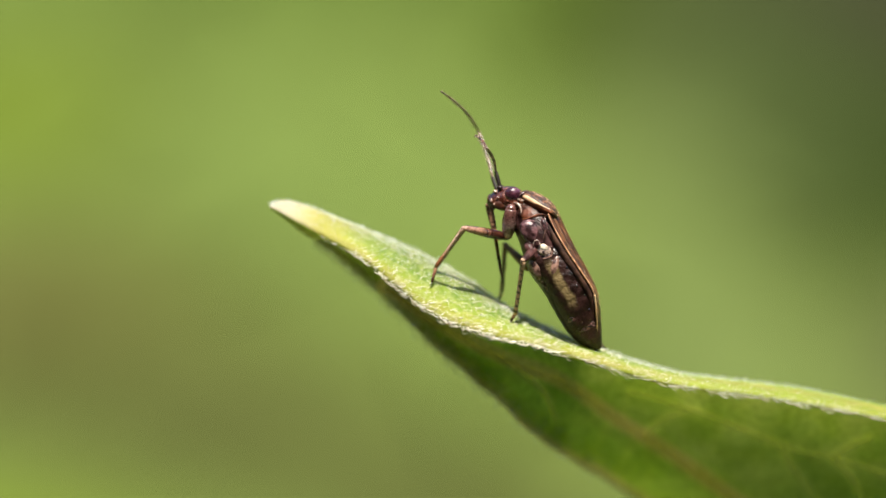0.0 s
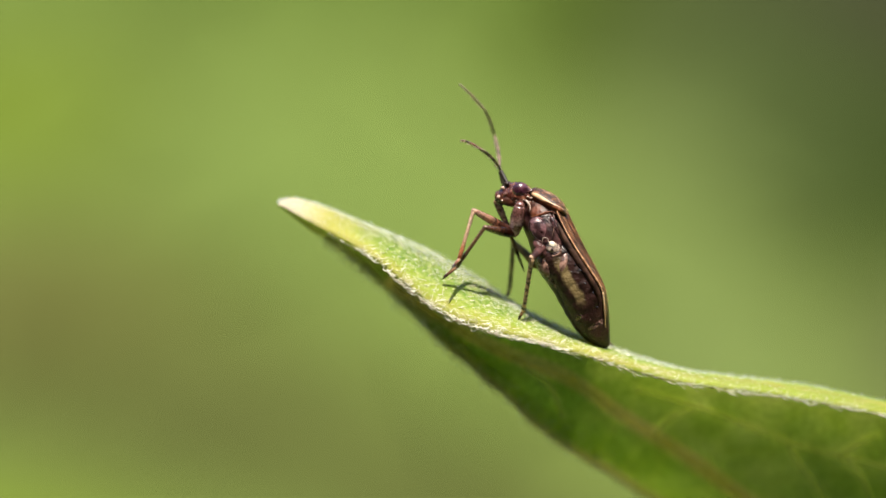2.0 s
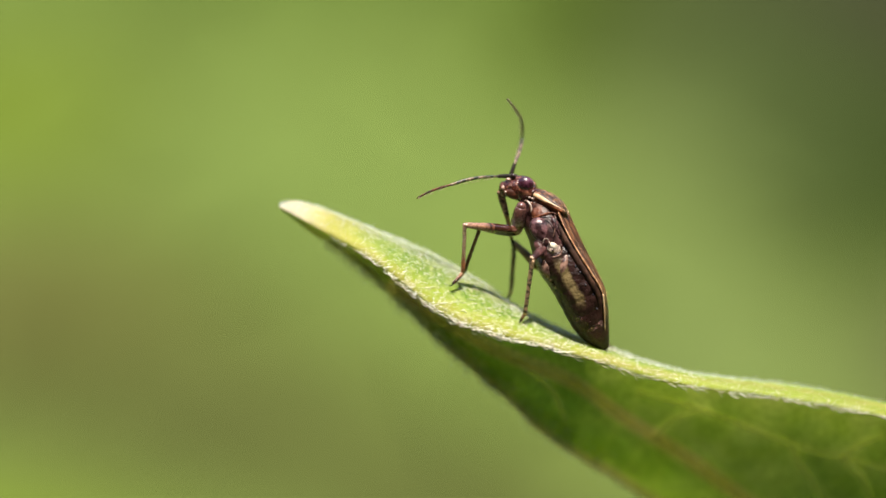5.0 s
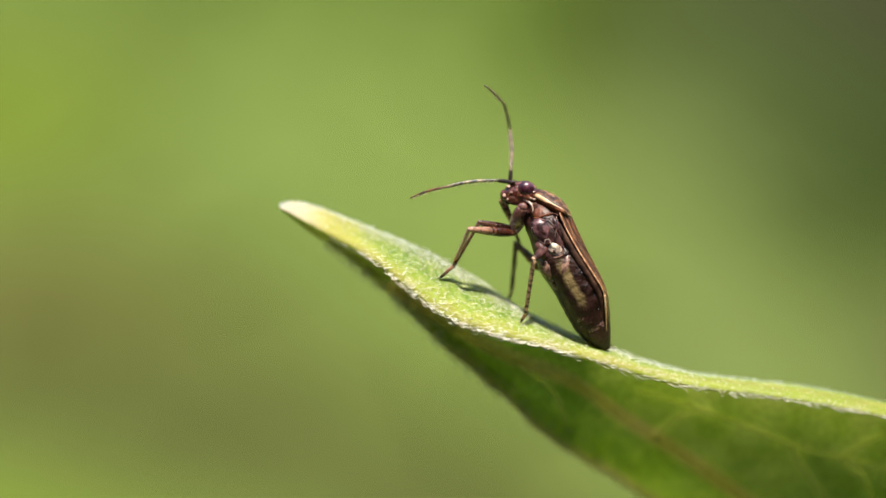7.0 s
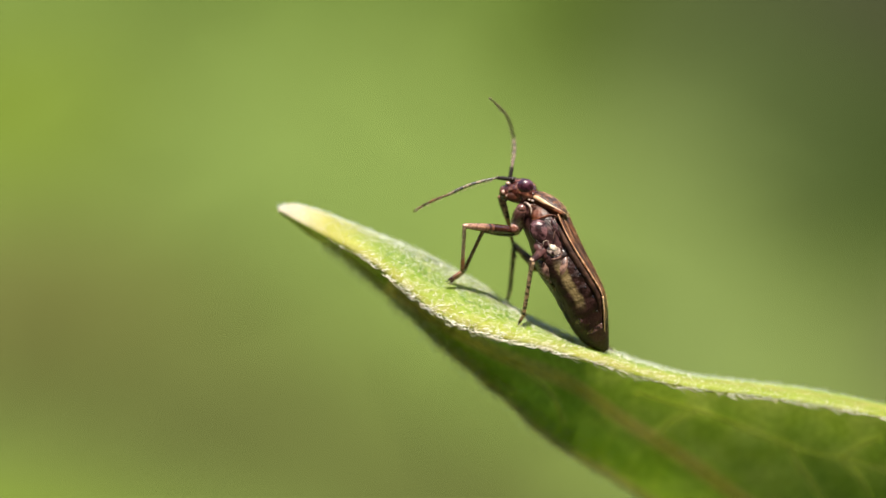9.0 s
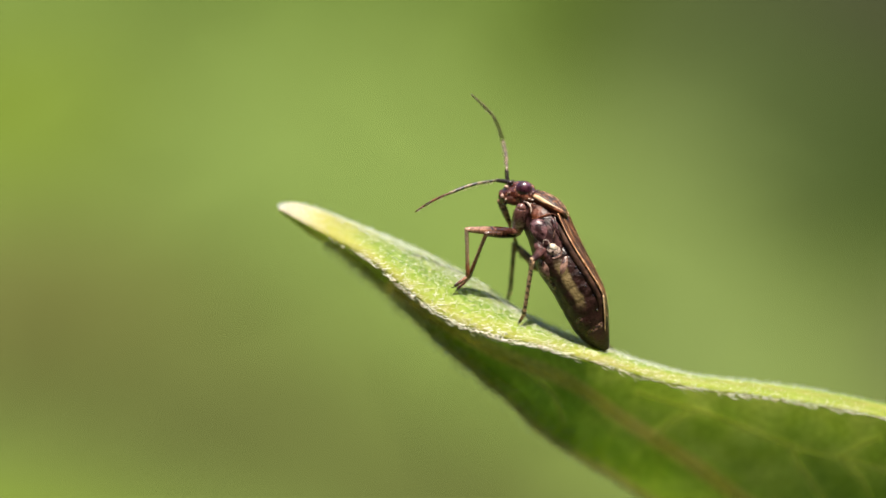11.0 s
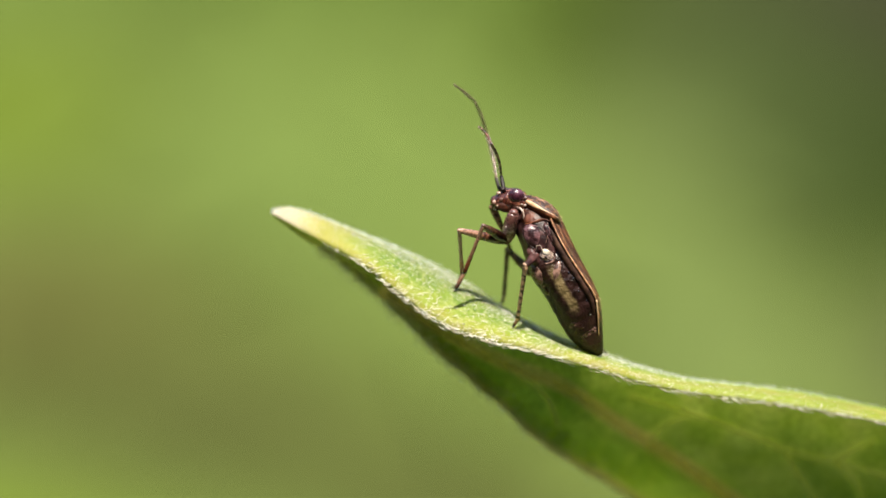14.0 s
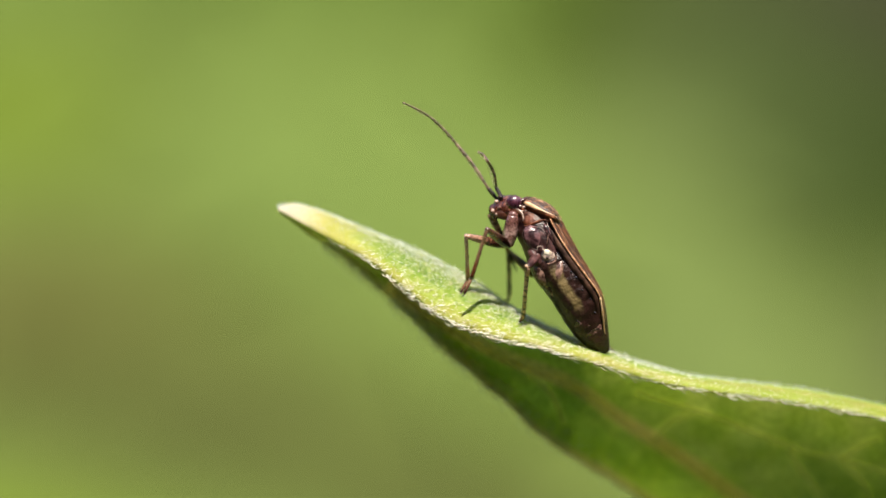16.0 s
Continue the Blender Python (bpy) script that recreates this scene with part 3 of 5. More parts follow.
STALK = [(2385, 880, 8), (2450, 896, 10), (2540, 930, 12), (2620, 985, 14)]
part("leaf_stalk", mesh_of("leaf_stalk", *tube([plan(*p) - LEAF_ORIGIN for p in spline(STALK, 16)], [U * (9 + 0.5 * i) for i in range(16)], 12)), vein_material, leaf, "pale green leaf stalk")
foot_of = plan(2630, 1000, 14)
stem_line = [Vector(p) for p in spline([(foot_of.x + 0.006, foot_of.y + 0.004, 0.0), (foot_of.x + 0.003, foot_of.y + 0.001, 0.2), (foot_of.x + 0.0008, foot_of.y, 0.4), (foot_of.x, foot_of.y, foot_of.z + 0.012)], 30)]
herb = tagged(new("wild_herb"), "slender green wild herb that bears the downy leaf", "plant")
part("stem", mesh_of("stem", *tube(stem_line, [0.0024 - 0.0017 * i / 29 for i in range(30)], 14)), mottled("green_stem", (0.08, 0.14, 0.03), (0.16, 0.24, 0.06), 400.0, rough=0.5), herb)

# ---- the plant bug ----
chitin = mottled("dark_chitin", (0.008, 0.003, 0.003), (0.034, 0.015, 0.013), 2600.0, rough=0.34, spec=0.3, bump=0.8)
brown = mottled("brown_chitin", (0.036, 0.009, 0.004), (0.12, 0.034, 0.014), 3200.0, 0.38, 0.68, rough=0.46, spec=0.35, bump=0.6, fine=2.6, dent=0.3)
pronotum_brown = mottled("streaked_pronotum", (0.020, 0.008, 0.004), (0.25, 0.100, 0.038), 5200.0, 0.48, 0.74, rough=0.40, spec=0.4, bump=0.9, fine=2.6, stretch=(0.40, 0.40, 2.8), dent=0.4)
orange_brown = mottled("orange_chitin", (0.075, 0.018, 0.007), (0.23, 0.070, 0.025), 3200.0, 0.38, 0.62, rough=0.5, spec=0.3, bump=0.6, fine=2.6, dent=0.3)
face_brown = mottled("face_chitin", (0.046, 0.011, 0.007), (0.32, 0.125, 0.075), 4200.0, 0.50, 0.74, rough=0.22, spec=0.5, bump=0.6, coat=0.5, dent=0.35)
wing_brown = mottled("wing_leather", (0.020, 0.007, 0.003), (0.30, 0.115, 0.042), 4600.0, 0.46, 0.68, rough=0.40, spec=0.45, bump=0.8, stretch=(0.40, 0.40, 3.4), relief=3.5e-5)
cream = mottled("cream_stripe", (0.36, 0.17, 0.075), (0.68, 0.45, 0.26), 2500.0, 0.30, 0.60, rough=0.35, bump=0.2)
tan = mottled("tan_line", (0.15, 0.062, 0.028), (0.36, 0.19, 0.10), 5200.0, 0.34, 0.60, rough=0.38, bump=0.2)
rose_tan = mottled("rose_tan_margin", (0.24, 0.095, 0.042), (0.62, 0.35, 0.19), 5200.0, 0.36, 0.64, rough=0.36, bump=0.5)
plum = mottled("plum_pleura", (0.020, 0.007, 0.008), (0.155, 0.072, 0.076), 4200.0, 0.42, 0.62, rough=0.30, spec=0.45, bump=0.6, fine=3.0, coat=0.08, dent=0.4)
dark_plum = mottled("dark_plum", (0.016, 0.005, 0.005), (0.088, 0.036, 0.033), 3200.0, 0.40, 0.68, rough=0.42, spec=0.3, bump=0.5, fine=3.0, dent=0.3)
greyish = mottled("grey_coxa", (0.024, 0.010, 0.008), (0.27, 0.155, 0.118), 4200.0, 0.45, 0.64, rough=0.26, bump=0.6, fine=3.0, dent=0.35)
pale_grey = mottled("pale_grey_cuticle", (0.09, 0.055, 0.045), (0.40, 0.30, 0.245), 5200.0, 0.38, 0.60, rough=0.28, bump=0.7, fine=3.0, dent=0.5)
ivory = mottled("ivory_gland", (0.30, 0.23, 0.17), (0.66, 0.58, 0.47), 3500.0, 0.3, 0.55, rough=0.3, bump=0.2)
eye_material = mottled("compound_eye", (0.026, 0.006, 0.012), (0.085, 0.024, 0.040), 2600.0, 0.38, 0.62, rough=0.26, spec=0.5, bump=0.25, fine=9.0, coat=0.5)
femur_brown = mottled("banded_femur", (0.026, 0.008, 0.004), (0.19, 0.070, 0.032), 2600.0, 0.42, 0.68, rough=0.26, spec=0.55, bump=0.6, coat=0.3)
olive_leg = mottled("olive_brown_leg", (0.075, 0.050, 0.016), (0.19, 0.12, 0.050), 3600.0, rough=0.6, spec=0.12, bump=0.3)
tibia_spots = mottled("spotted_tibia", (0.018, 0.008, 0.005), (0.55, 0.34, 0.21), 9500.0, 0.44, 0.53, rough=0.28, bump=0.3, coat=0.3)
fore_tibia_brown = mottled("reddish_tibia", (0.040, 0.016, 0.009), (0.32, 0.175, 0.10), 6200.0, 0.44, 0.62, rough=0.26, bump=0.4, coat=0.3)
black_segment = mottled("black_segment", (0.005, 0.004, 0.003), (0.018, 0.011, 0.008), 3000.0, rough=0.5, spec=0.3, bump=0.3)
pale_segment = mottled("pale_segment", (0.028, 0.019, 0.014), (0.19, 0.128, 0.090), 8000.0, 0.40, 0.62, rough=0.32, bump=0.2)
beige_segment = mottled("beige_segment", (0.028, 0.018, 0.014), (0.22, 0.135, 0.098), 8500.0, 0.42, 0.62, rough=0.28, bump=0.2, coat=0.4)
flecked_segment = mottled("flecked_segment", (0.007, 0.005, 0.004), (0.26, 0.18, 0.11), 9000.0, 0.50, 0.64, rough=0.30, bump=0.3, coat=0.5)
tail_brown = mottled("tail_chitin", (0.022, 0.008, 0.008), (0.26, 0.135, 0.13), 8000.0, 0.50, 0.63, rough=0.22, spec=0.5, bump=0.8, coat=0.4, dent=0.6)
bead_black = mottled("glossy_bead", (0.008, 0.007, 0.010), (0.03, 0.026, 0.036), 5000.0, rough=0.16, spec=0.7, bump=0.1, coat=0.6)


def lengthwise(name, length, stops, scale=3000.0, jitter=0.16, rough=0.24, coat=0.5, outer=0):
    """Chitin whose colours change along a limb, with blotchy borders and a fine speckle; outer: the side (-1, 1) that
    is painted darker, as in shade.
    """
    m, nodes, links, b = blank(name, rough, 0.5)
    co, sx = nodes.new("ShaderNodeTexCoord"), nodes.new("ShaderNodeSeparateXYZ")
    links.new(co.outputs["Object"], sx.inputs[0])
    far_along = nodes.new("ShaderNodeMath")
    far_along.operation = "MULTIPLY"
    links.new(sx.outputs["X"], far_along.inputs[0])
    far_along.inputs[1].default_value = 1 / (length * U)
    blotch = noise_of(nodes, links, scale, 3.0, 0.6)
    shift = nodes.new("ShaderNodeMath")
    shift.operation = "MULTIPLY_ADD"
    links.new(blotch.outputs["Fac"], shift.inputs[0])
    shift.inputs[1].default_value = jitter
    links.new(far_along.outputs[0], shift.inputs[2])
    back = nodes.new("ShaderNodeMath")
    back.operation = "SUBTRACT"
    links.new(shift.outputs[0], back.inputs[0])
    back.inputs[1].default_value = jitter / 2
    tones = ramp(nodes, stops)
    links.new(back.outputs[0], tones.inputs[0])
    fine = noise_of(nodes, links, scale * 3.2, 2.0, 0.6)
    speck = ramp(nodes, [(0.40, (0.55, 0.50, 0.48)), (0.60, (1.25, 1.2, 1.2))])
    links.new(fine.outputs["Fac"], speck.inputs[0])
    mx = nodes.new("ShaderNodeMix")
    mx.data_type, mx.blend_type = "RGBA", "MULTIPLY"
    mx.inputs["Factor"].default_value = 1.0
    links.new(tones.outputs[0], mx.inputs["A"])
    links.new(speck.outputs[0], mx.inputs["B"])
    last = mx
    # shade painted in: this side of the fore limb gets a darker colour
    if outer:
        side = nodes.new("ShaderNodeMapRange")
        side.inputs["From Min"].default_value, side.inputs["From Max"].default_value = -2.0 * U * outer, 2.0 * U * outer
        links.new(sx.outputs["Y"], side.inputs["Value"])
        last = nodes.new("ShaderNodeMix")
        last.data_type, last.blend_type = "RGBA", "MULTIPLY"
        links.new(side.outputs[0], last.inputs["Factor"])
        links.new(mx.outputs["Result"], last.inputs["A"])
        last.inputs["B"].default_value = rgb((0.24, 0.20, 0.16))
    links.new(last.outputs["Result"], b.inputs["Base Color"])
    bp = nodes.new("ShaderNodeBump")
    bp.inputs["Strength"].default_value, bp.inputs["Distance"].default_value = 0.6, 2.5e-5
    links.new(fine.outputs["Fac"], bp.inputs["Height"])
    links.new(bp.outputs[0], b.inputs["Normal"])
    b.inputs["Coat Weight"].default_value, b.inputs["Coat Roughness"].default_value = coat, 0.15
    return m


AX, NX = (0.483, 0.875), (0.875, -0.483)


def abdomen_skin():
    """Black-brown cuticle with a dull olive flank stripe that frays at its edges, and a speckled tail."""
    m = mottled("abdomen_cuticle", (0.007, 0.003, 0.002), (0.029, 0.012, 0.010), 3200.0, rough=0.30, spec=0.33, bump=1.0, fine=4.0, dent=0.5)
    nodes, links = m.node_tree.nodes, m.node_tree.links
    b = nodes["Principled BSDF"]
    under = b.inputs["Base Color"].links[0].from_socket
    co = nodes.new("ShaderNodeTexCoord")
    wob = noise_of(nodes, links, 2300.0, 4.0, 0.65)

    def measure_along(way, shift):
        dot = nodes.new("ShaderNodeVectorMath")
        dot.operation = "DOT_PRODUCT"
        links.new(co.outputs["Object"], dot.inputs[0])
        dot.inputs[1].default_value = (way[0] / U, 0, -way[1] / U)
        add = nodes.new("ShaderNodeMath")
        add.inputs[1].default_value = shift
        links.new(dot.outputs["Value"], add.inputs[0])
        return add.outputs[0]

    def band(socket, centre, half, soft, jitter):
        mv = nodes.new("ShaderNodeMath")
        mv.operation = "MULTIPLY_ADD"
        links.new(wob.outputs["Fac"], mv.inputs[0])
        mv.inputs[1].default_value = jitter
        links.new(socket, mv.inputs[2])
        sub = nodes.new("ShaderNodeMath")
        sub.operation = "SUBTRACT"
        links.new(mv.outputs[0], sub.inputs[0])
        sub.inputs[1].default_value = centre + jitter / 2
        ab = nodes.new("ShaderNodeMath")
        ab.operation = "ABSOLUTE"
        links.new(sub.outputs[0], ab.inputs[0])
        mr = nodes.new("ShaderNodeMapRange")
        mr.interpolation_type = "SMOOTHSTEP"
        mr.inputs["From Min"].default_value, mr.inputs["From Max"].default_value = half + soft, half
        links.new(ab.outputs[0], mr.inputs["Value"])
        return mr.outputs[0]

    a = measure_along(AX, 288.0)
    n = measure_along(NX, 0.0)
    both = nodes.new("ShaderNodeMath")
    both.operation = "MULTIPLY"
    links.new(band(a, 154.0, 24.0, 32.0, 30.0), both.inputs[0])
    links.new(band(n, -5.5, 4.2, 7.0, 13.0), both.inputs[1])
    mx = nodes.new("ShaderNodeMix")
    mx.data_type = "RGBA"
    links.new(both.outputs[0], mx.inputs["Factor"])
    links.new(under, mx.inputs["A"])
    mx.inputs["B"].default_value = rgb((0.155, 0.112, 0.050))
    links.new(mx.outputs["Result"], b.inputs["Base Color"])
    return m


BUG_AT = (1079.0, 617.0)
BUG_ORIGIN = plan(*BUG_AT)


def bug_point(x, y, d=0.0):
    return plan(x, y, d) - BUG_ORIGIN


def trunk(a, n, d=0.0):
    """A point by the bug's own measures: a from neck to tail, n towards the back, d across."""
    return flat(940 + AX[0] * a + NX[0] * n - BUG_AT[0], 365 + AX[1] * a + NX[1] * n - BUG_AT[1], d)


def hull(sections, m=40, sides=28, ridges=0.0, count=0.0, power=1.0):
    """A body skinned over ellipses (a, n, half height, half width)."""
    secs = []
    for i, (a, n, rn, rd) in enumerate(spline(sections, m)):
        k = 1 - ridges * (0.5 + 0.5 * math.cos(a * count)) ** 4
        ring = []
        for j in range(sides):
            t = 2 * math.pi * j / sides
            c, s = math.cos(t), math.sin(t)
            c, s = math.copysign(abs(c) ** power, c), math.copysign(abs(s) ** power, s)
            ring.append(trunk(a, n + max(rn, 0.5) * k * c, max(rd, 0.5) * k * s))
        secs.append(ring)
    return rings(secs)


bug = tagged(new("plant_bug"), "dark brown plant bug with cream stripes, grooming itself on the leaf", "insect")
bug.location = BUG_ORIGIN

abdomen = part("abdomen", mesh_of("abdomen", *hull(
    [(84, 0, 38, 46), (100, 0, 42, 52), (122, 1, 43, 55), (150, 3, 42, 55), (180, 3, 42, 52), (207, 1, 40, 46),
     (230, -3, 35, 38), (252, -6, 27, 29), (272, -6, 17, 19), (288, -4, 5, 6)], 110, 40, 0.018, 2 * math.pi / 27, 0.8)), abdomen_skin(), bug, "glossy black-brown abdomen")


def side_patch(a0, a1, n0, n1, width, material, name, parent, label, depth_of, m=26, rise=0.35):
    """A low swelling on the near or far flank, lying on the hull."""
    for way in (-1, 1):
        secs = []
        for i in range(m):
            f = i / (m - 1)
            a, n = a0 + (a1 - a0) * f, n0 + (n1 - n0) * f
            w = width * max(0.12, math.sin(math.pi * (0.06 + 0.88 * f)) ** 0.6)
            ring = []
            for j in range(10):
                t = 2 * math.pi * j / 10
                nn = n + w * math.cos(t)
                ring.append(trunk(a, nn, way * (depth_of(a, nn) + rise * math.sin(t) - 0.4)))
            secs.append(ring)
        part(name, mesh_of(name, *rings(secs)), material, parent, label)


def flank(a, n):
    """Half width of the abdomen at a, n."""
    rows = [(84, 0, 38, 46), (122, 1, 43, 55), (150, 3, 42, 55), (180, 3, 42, 52), (207, 1, 40, 46), (230, -3, 35, 38), (252, -6, 27, 29), (272, -6, 17, 19)]
    c, rn, rd = (np.interp(a, [r[0] for r in rows], [r[k] for r in rows]) for k in (1, 2, 3))
    return rd * max(0.05, 1 - min(1.0, abs(n - c) / rn) ** 2.5) ** 0.4


side_patch(228, 268, -8, -10, 12, tail_brown, "tail_plate", abdomen, "speckled plum-brown tail plate", flank)
side_patch(212, 228, -22, -24, 7, tail_brown, "tail_plate", abdomen, "speckled plum-brown tail plate", flank)
side_patch(230, 248, 10, 6, 6, tail_brown, "tail_plate", abdomen, "speckled plum-brown tail plate", flank)
for way in (-1, 1):
    # glossy beads added to the flank where it sparkles, to catch glints
    for a, n, size in ((132, 17, 2.0), (145, 19, 2.4), (159, 27, 1.9), (169, 16, 2.1), (190, 20, 1.5), (216, 14, 1.8)):
        part("glint_bead", mesh_of("glint_bead", *ball(trunk(a, n, way * flank(a, n)), (size * U,) * 3, 10, 7)), bead_black, abdomen, "tiny glossy black bead")

THORAX = [(-6, 3, 14, 16), (8, 6, 26, 29), (28, 7, 35, 40), (52, 7, 38, 48), (78, 3, 40, 50), (98, 1, 40, 48), (112, 0, 34, 40)]
PRONOTUM = [(-22, 12, 9, 20), (-14, 18, 15, 28), (0, 26, 18, 36), (16, 34, 18.5, 44), (32, 40.5, 14.5, 49), (42, 44.5, 9.0, 47), (49, 46.5, 4, 38)]


def sclerite(name, body, outline, rise, way, material, parent, label="", m=26, k=11):
    """A low plate that follows the body's curve; outline rows are (a, lower n, upper n)."""
    skin = spline(body, 80)
    top, low = [], []
    rows = spline(outline, m)
    for i, (a, n0, n1) in enumerate(rows):
        c, rn, rd = (np.interp(a, skin[:, 0], skin[:, q]) for q in (1, 2, 3))
        t0, t1 = (math.acos(max(-0.97, min(0.97, (n - c) / rn))) for n in (n0, n1))
        end = math.sin(math.pi * (0.04 + 0.92 * i / (m - 1))) ** 0.5
        for j in range(k):
            f = j / (k - 1)
            t = t0 + (t1 - t0) * f
            h = rise * end * max(0.0, 1 - (2 * f - 1) ** 2) ** 0.5
            out = Vector((rn * math.cos(t), rd * math.sin(t), 0)).normalized()
            for store, lift in ((top, h - 0.2), (low, -3.0)):
                store.append(trunk(a, c + rn * math.cos(t) + lift * out.x, way * (rd * math.sin(t) + lift * out.y)))
    o = m * k
    faces = []
    for i in range(m - 1):
        for j in range(k - 1):
            a = i * k + j
            q = (a, a + 1, a + k + 1, a + k)
            faces += [q, tuple(reversed([v + o for v in q]))]
        for j in (0, k - 1):
            a = i * k + j
            faces.append((a, a + k, a + k + o, a + o))
    for i in (0, m - 1):
        for j in range(k - 1):
            a = i * k + j
            faces.append((a, a + 1, a + 1 + o, a + o))
    return part(name, mesh_of(name, top + low, faces), material, parent, label)


def flank_line(name, points, r0, r1, way, material, parent, label):
    """A thin raised line on the thorax; points are (a, n, d)."""
    line = [trunk(a, n, way * d) for a, n, d in spline(points, 20)]
    return part(name, mesh_of(name, *tube(line, [U * (r0 + (r1 - r0) * i / 19) * math.sin(math.pi * (0.12 + 0.80 * i / 19)) ** 0.5 for i in range(20)], 8, 0.7)), material, parent, label)


thorax = part("thorax", mesh_of("thorax", *hull(THORAX, 46, 30)), dark_plum, bug, "plum-grey thorax")
for way in (-1, 1):
    plate = Euler((0, radians(61), 0)).to_matrix()
    # domed side plates
    part("side_plate", mesh_of("side_plate", *ball(trunk(46, -6, way * 39), (23 * U, 11.5 * U, 18 * U), 20, 12, plate)), plum, thorax)
    part("side_plate", mesh_of("side_plate", *ball(trunk(66, 22, way * 42), (30 * U, 8 * U, 7 * U), 18, 10, plate)), plum, thorax)
    part("side_plate", mesh_of("side_plate", *ball(trunk(110, -26, way * 31), (25 * U, 16 * U, 16 * U), 20, 12, plate)), greyish, thorax)
    part("side_plate", mesh_of("side_plate", *ball(trunk(138, -25, way * 31), (19 * U, 12 * U, 12 * U), 18, 10, plate)), greyish, thorax)
    sclerite("side_plate", THORAX, [(-5, 1, 12), (2, -4, 20), (10, -9, 28), (18, -9, 34), (25, -2, 38), (29, 12, 39), (32, 24, 39)], 3.5, way, brown, thorax, "red-brown front side plate")
    flank_line("plate_rim", [(20, -8, 39), (23, -2, 42), (25, 9, 44.5), (27, 20, 45), (32, 29, 45), (38, 32, 47)], 1.0, 0.8, way, orange_brown, thorax, "tan plate rim")
    flank_line("plate_rim", [(36, 28, 46), (46, 25, 51), (56, 18, 54), (66, 9, 55), (72, 4, 55)], 1.1, 0.8, way, greyish, thorax, "pale grey plate rim")
    flank_line("trochantin", [(-12, -5, 31), (-7, -1, 34), (0, 0, 36), (7, -2, 37), (12, -6, 37)], 2.5, 1.4, way, pale_grey, thorax, "pale curved bar over the fore coxa")
    # pale beads put in for the glints behind the head
    for a, n, d, size in ((-8, 9, 32, 2.0), (-12.5, 5, 29, 1.6), (0, 8, 34, 1.8), (-3, 3, 34, 1.3)):
        part("neck_glint", mesh_of("neck_glint", *ball(trunk(a, n, way * d), (size * 1.5 * U, size * 0.9 * U, size * U), 10, 7)), pale_grey, thorax, "tiny greyish-pale bead for a glint at the neck")
    part("coxa", mesh_of("coxa", *ball(trunk(78, -22, way * 38), (20 * U, 13 * U, 11 * U), 18, 12, plate)), dark_plum, thorax, "dark plum middle coxa")
    for line in (((28, 4), (32, 14), (46, 17), (62, 14), (72, 8), (74, -2)), ((26, -14), (40, -20), (58, -19), (72, -10)),
                 ((72, 16), (88, 17), (104, 12)), ((96, -6), (104, -12), (118, -10))):
        groove = [trunk(a, n, way * (52 - 0.006 * (a - 55) ** 2 - 0.012 * (n - 2) ** 2)) for a, n in spline(line, 16)]
        part("suture", mesh_of("suture", *tube(groove, [0.9 * U] * 16, 6)), chitin, thorax, "black suture")
    strip = [trunk(a, n, way * d) for a, n, d in spline([(104, 13, 48), (114, 6, 52), (124, -4, 53), (134, -14, 50)], 14)]
    part("side_plate", mesh_of("side_plate", *tube(strip, [U * (3.0 + 4.0 * math.sin(math.pi * i / 13)) for i in range(14)], 10, 0.6)), greyish, thorax, "pale grey speckled side plate")
    # the pale scent gland: a drop-shaped field with a bright lobe
    lobe = part("scent_gland", mesh_of("scent_gland", *ball(trunk(88, -1, way * 46), (14 * U, 6.5 * U, 11 * U), 22, 14, Euler((0, radians(25), 0)).to_matrix())), pale_grey, thorax, "pale grey drop-shaped scent gland field")
    part("gland_lobe", mesh_of("gland_lobe", *ball(trunk(82, 0, way * 49.5), (9.0 * U, 4.2 * U, 6.0 * U), 20, 12, Euler((0, radians(30), 0)).to_matrix())), ivory, lobe, "ivory-white lobe")
    part("gland_opening", mesh_of("gland_opening", *ball(trunk(89, -5, way * 54), (3.2 * U, 1.4 * U, 2.2 * U), 12, 8, Euler((0, radians(60), 0)).to_matrix())), chitin, lobe, "dark gland opening")
    flank_line("gland_rim", [(96, -14, 48), (101, -6, 51.5), (101, 3, 52), (95, 10, 51), (86, 12, 51)], 2.6, 1.6, way, greyish, lobe, "pale crescent rim")
    fold = [trunk(a, n, way * d) for a, n, d in spline([(70, -14, 51), (64, -9, 52), (67, -3, 53), (75, -4, 54)], 14)]
    part("pleural_fold", mesh_of("pleural_fold", *tube(fold, [U * (0.7 + 0.8 * i / 13) for i in range(14)], 8)), pale_grey, thorax, "pale fold")

pronotum = part("pronotum", mesh_of("pronotum", *hull(PRONOTUM, 36, 30)), pronotum_brown, bug, "dark brown pronotum with pale streaks")
for way in (-1, 1):
    sclerite("side_lobe", PRONOTUM, [(-12, 6, 12), (-4, 9, 17), (8, 15, 25), (18, 20, 32), (26, 26, 38), (32, 32, 42), (36, 38, 44)], 0.5, way, orange_brown, pronotum, "orange-brown side of the pronotum")
    sclerite("side_stripe", PRONOTUM, [(-15, 13, 17), (-10, 13, 22), (-4, 16.5, 25.5), (4, 21.5, 29.5), (12, 28.5, 33), (22, 36.5, 38.6), (32, 44, 45.4), (40, 48, 49)], 0.9, way, cream, pronotum, "cream side stripe that thins backwards")
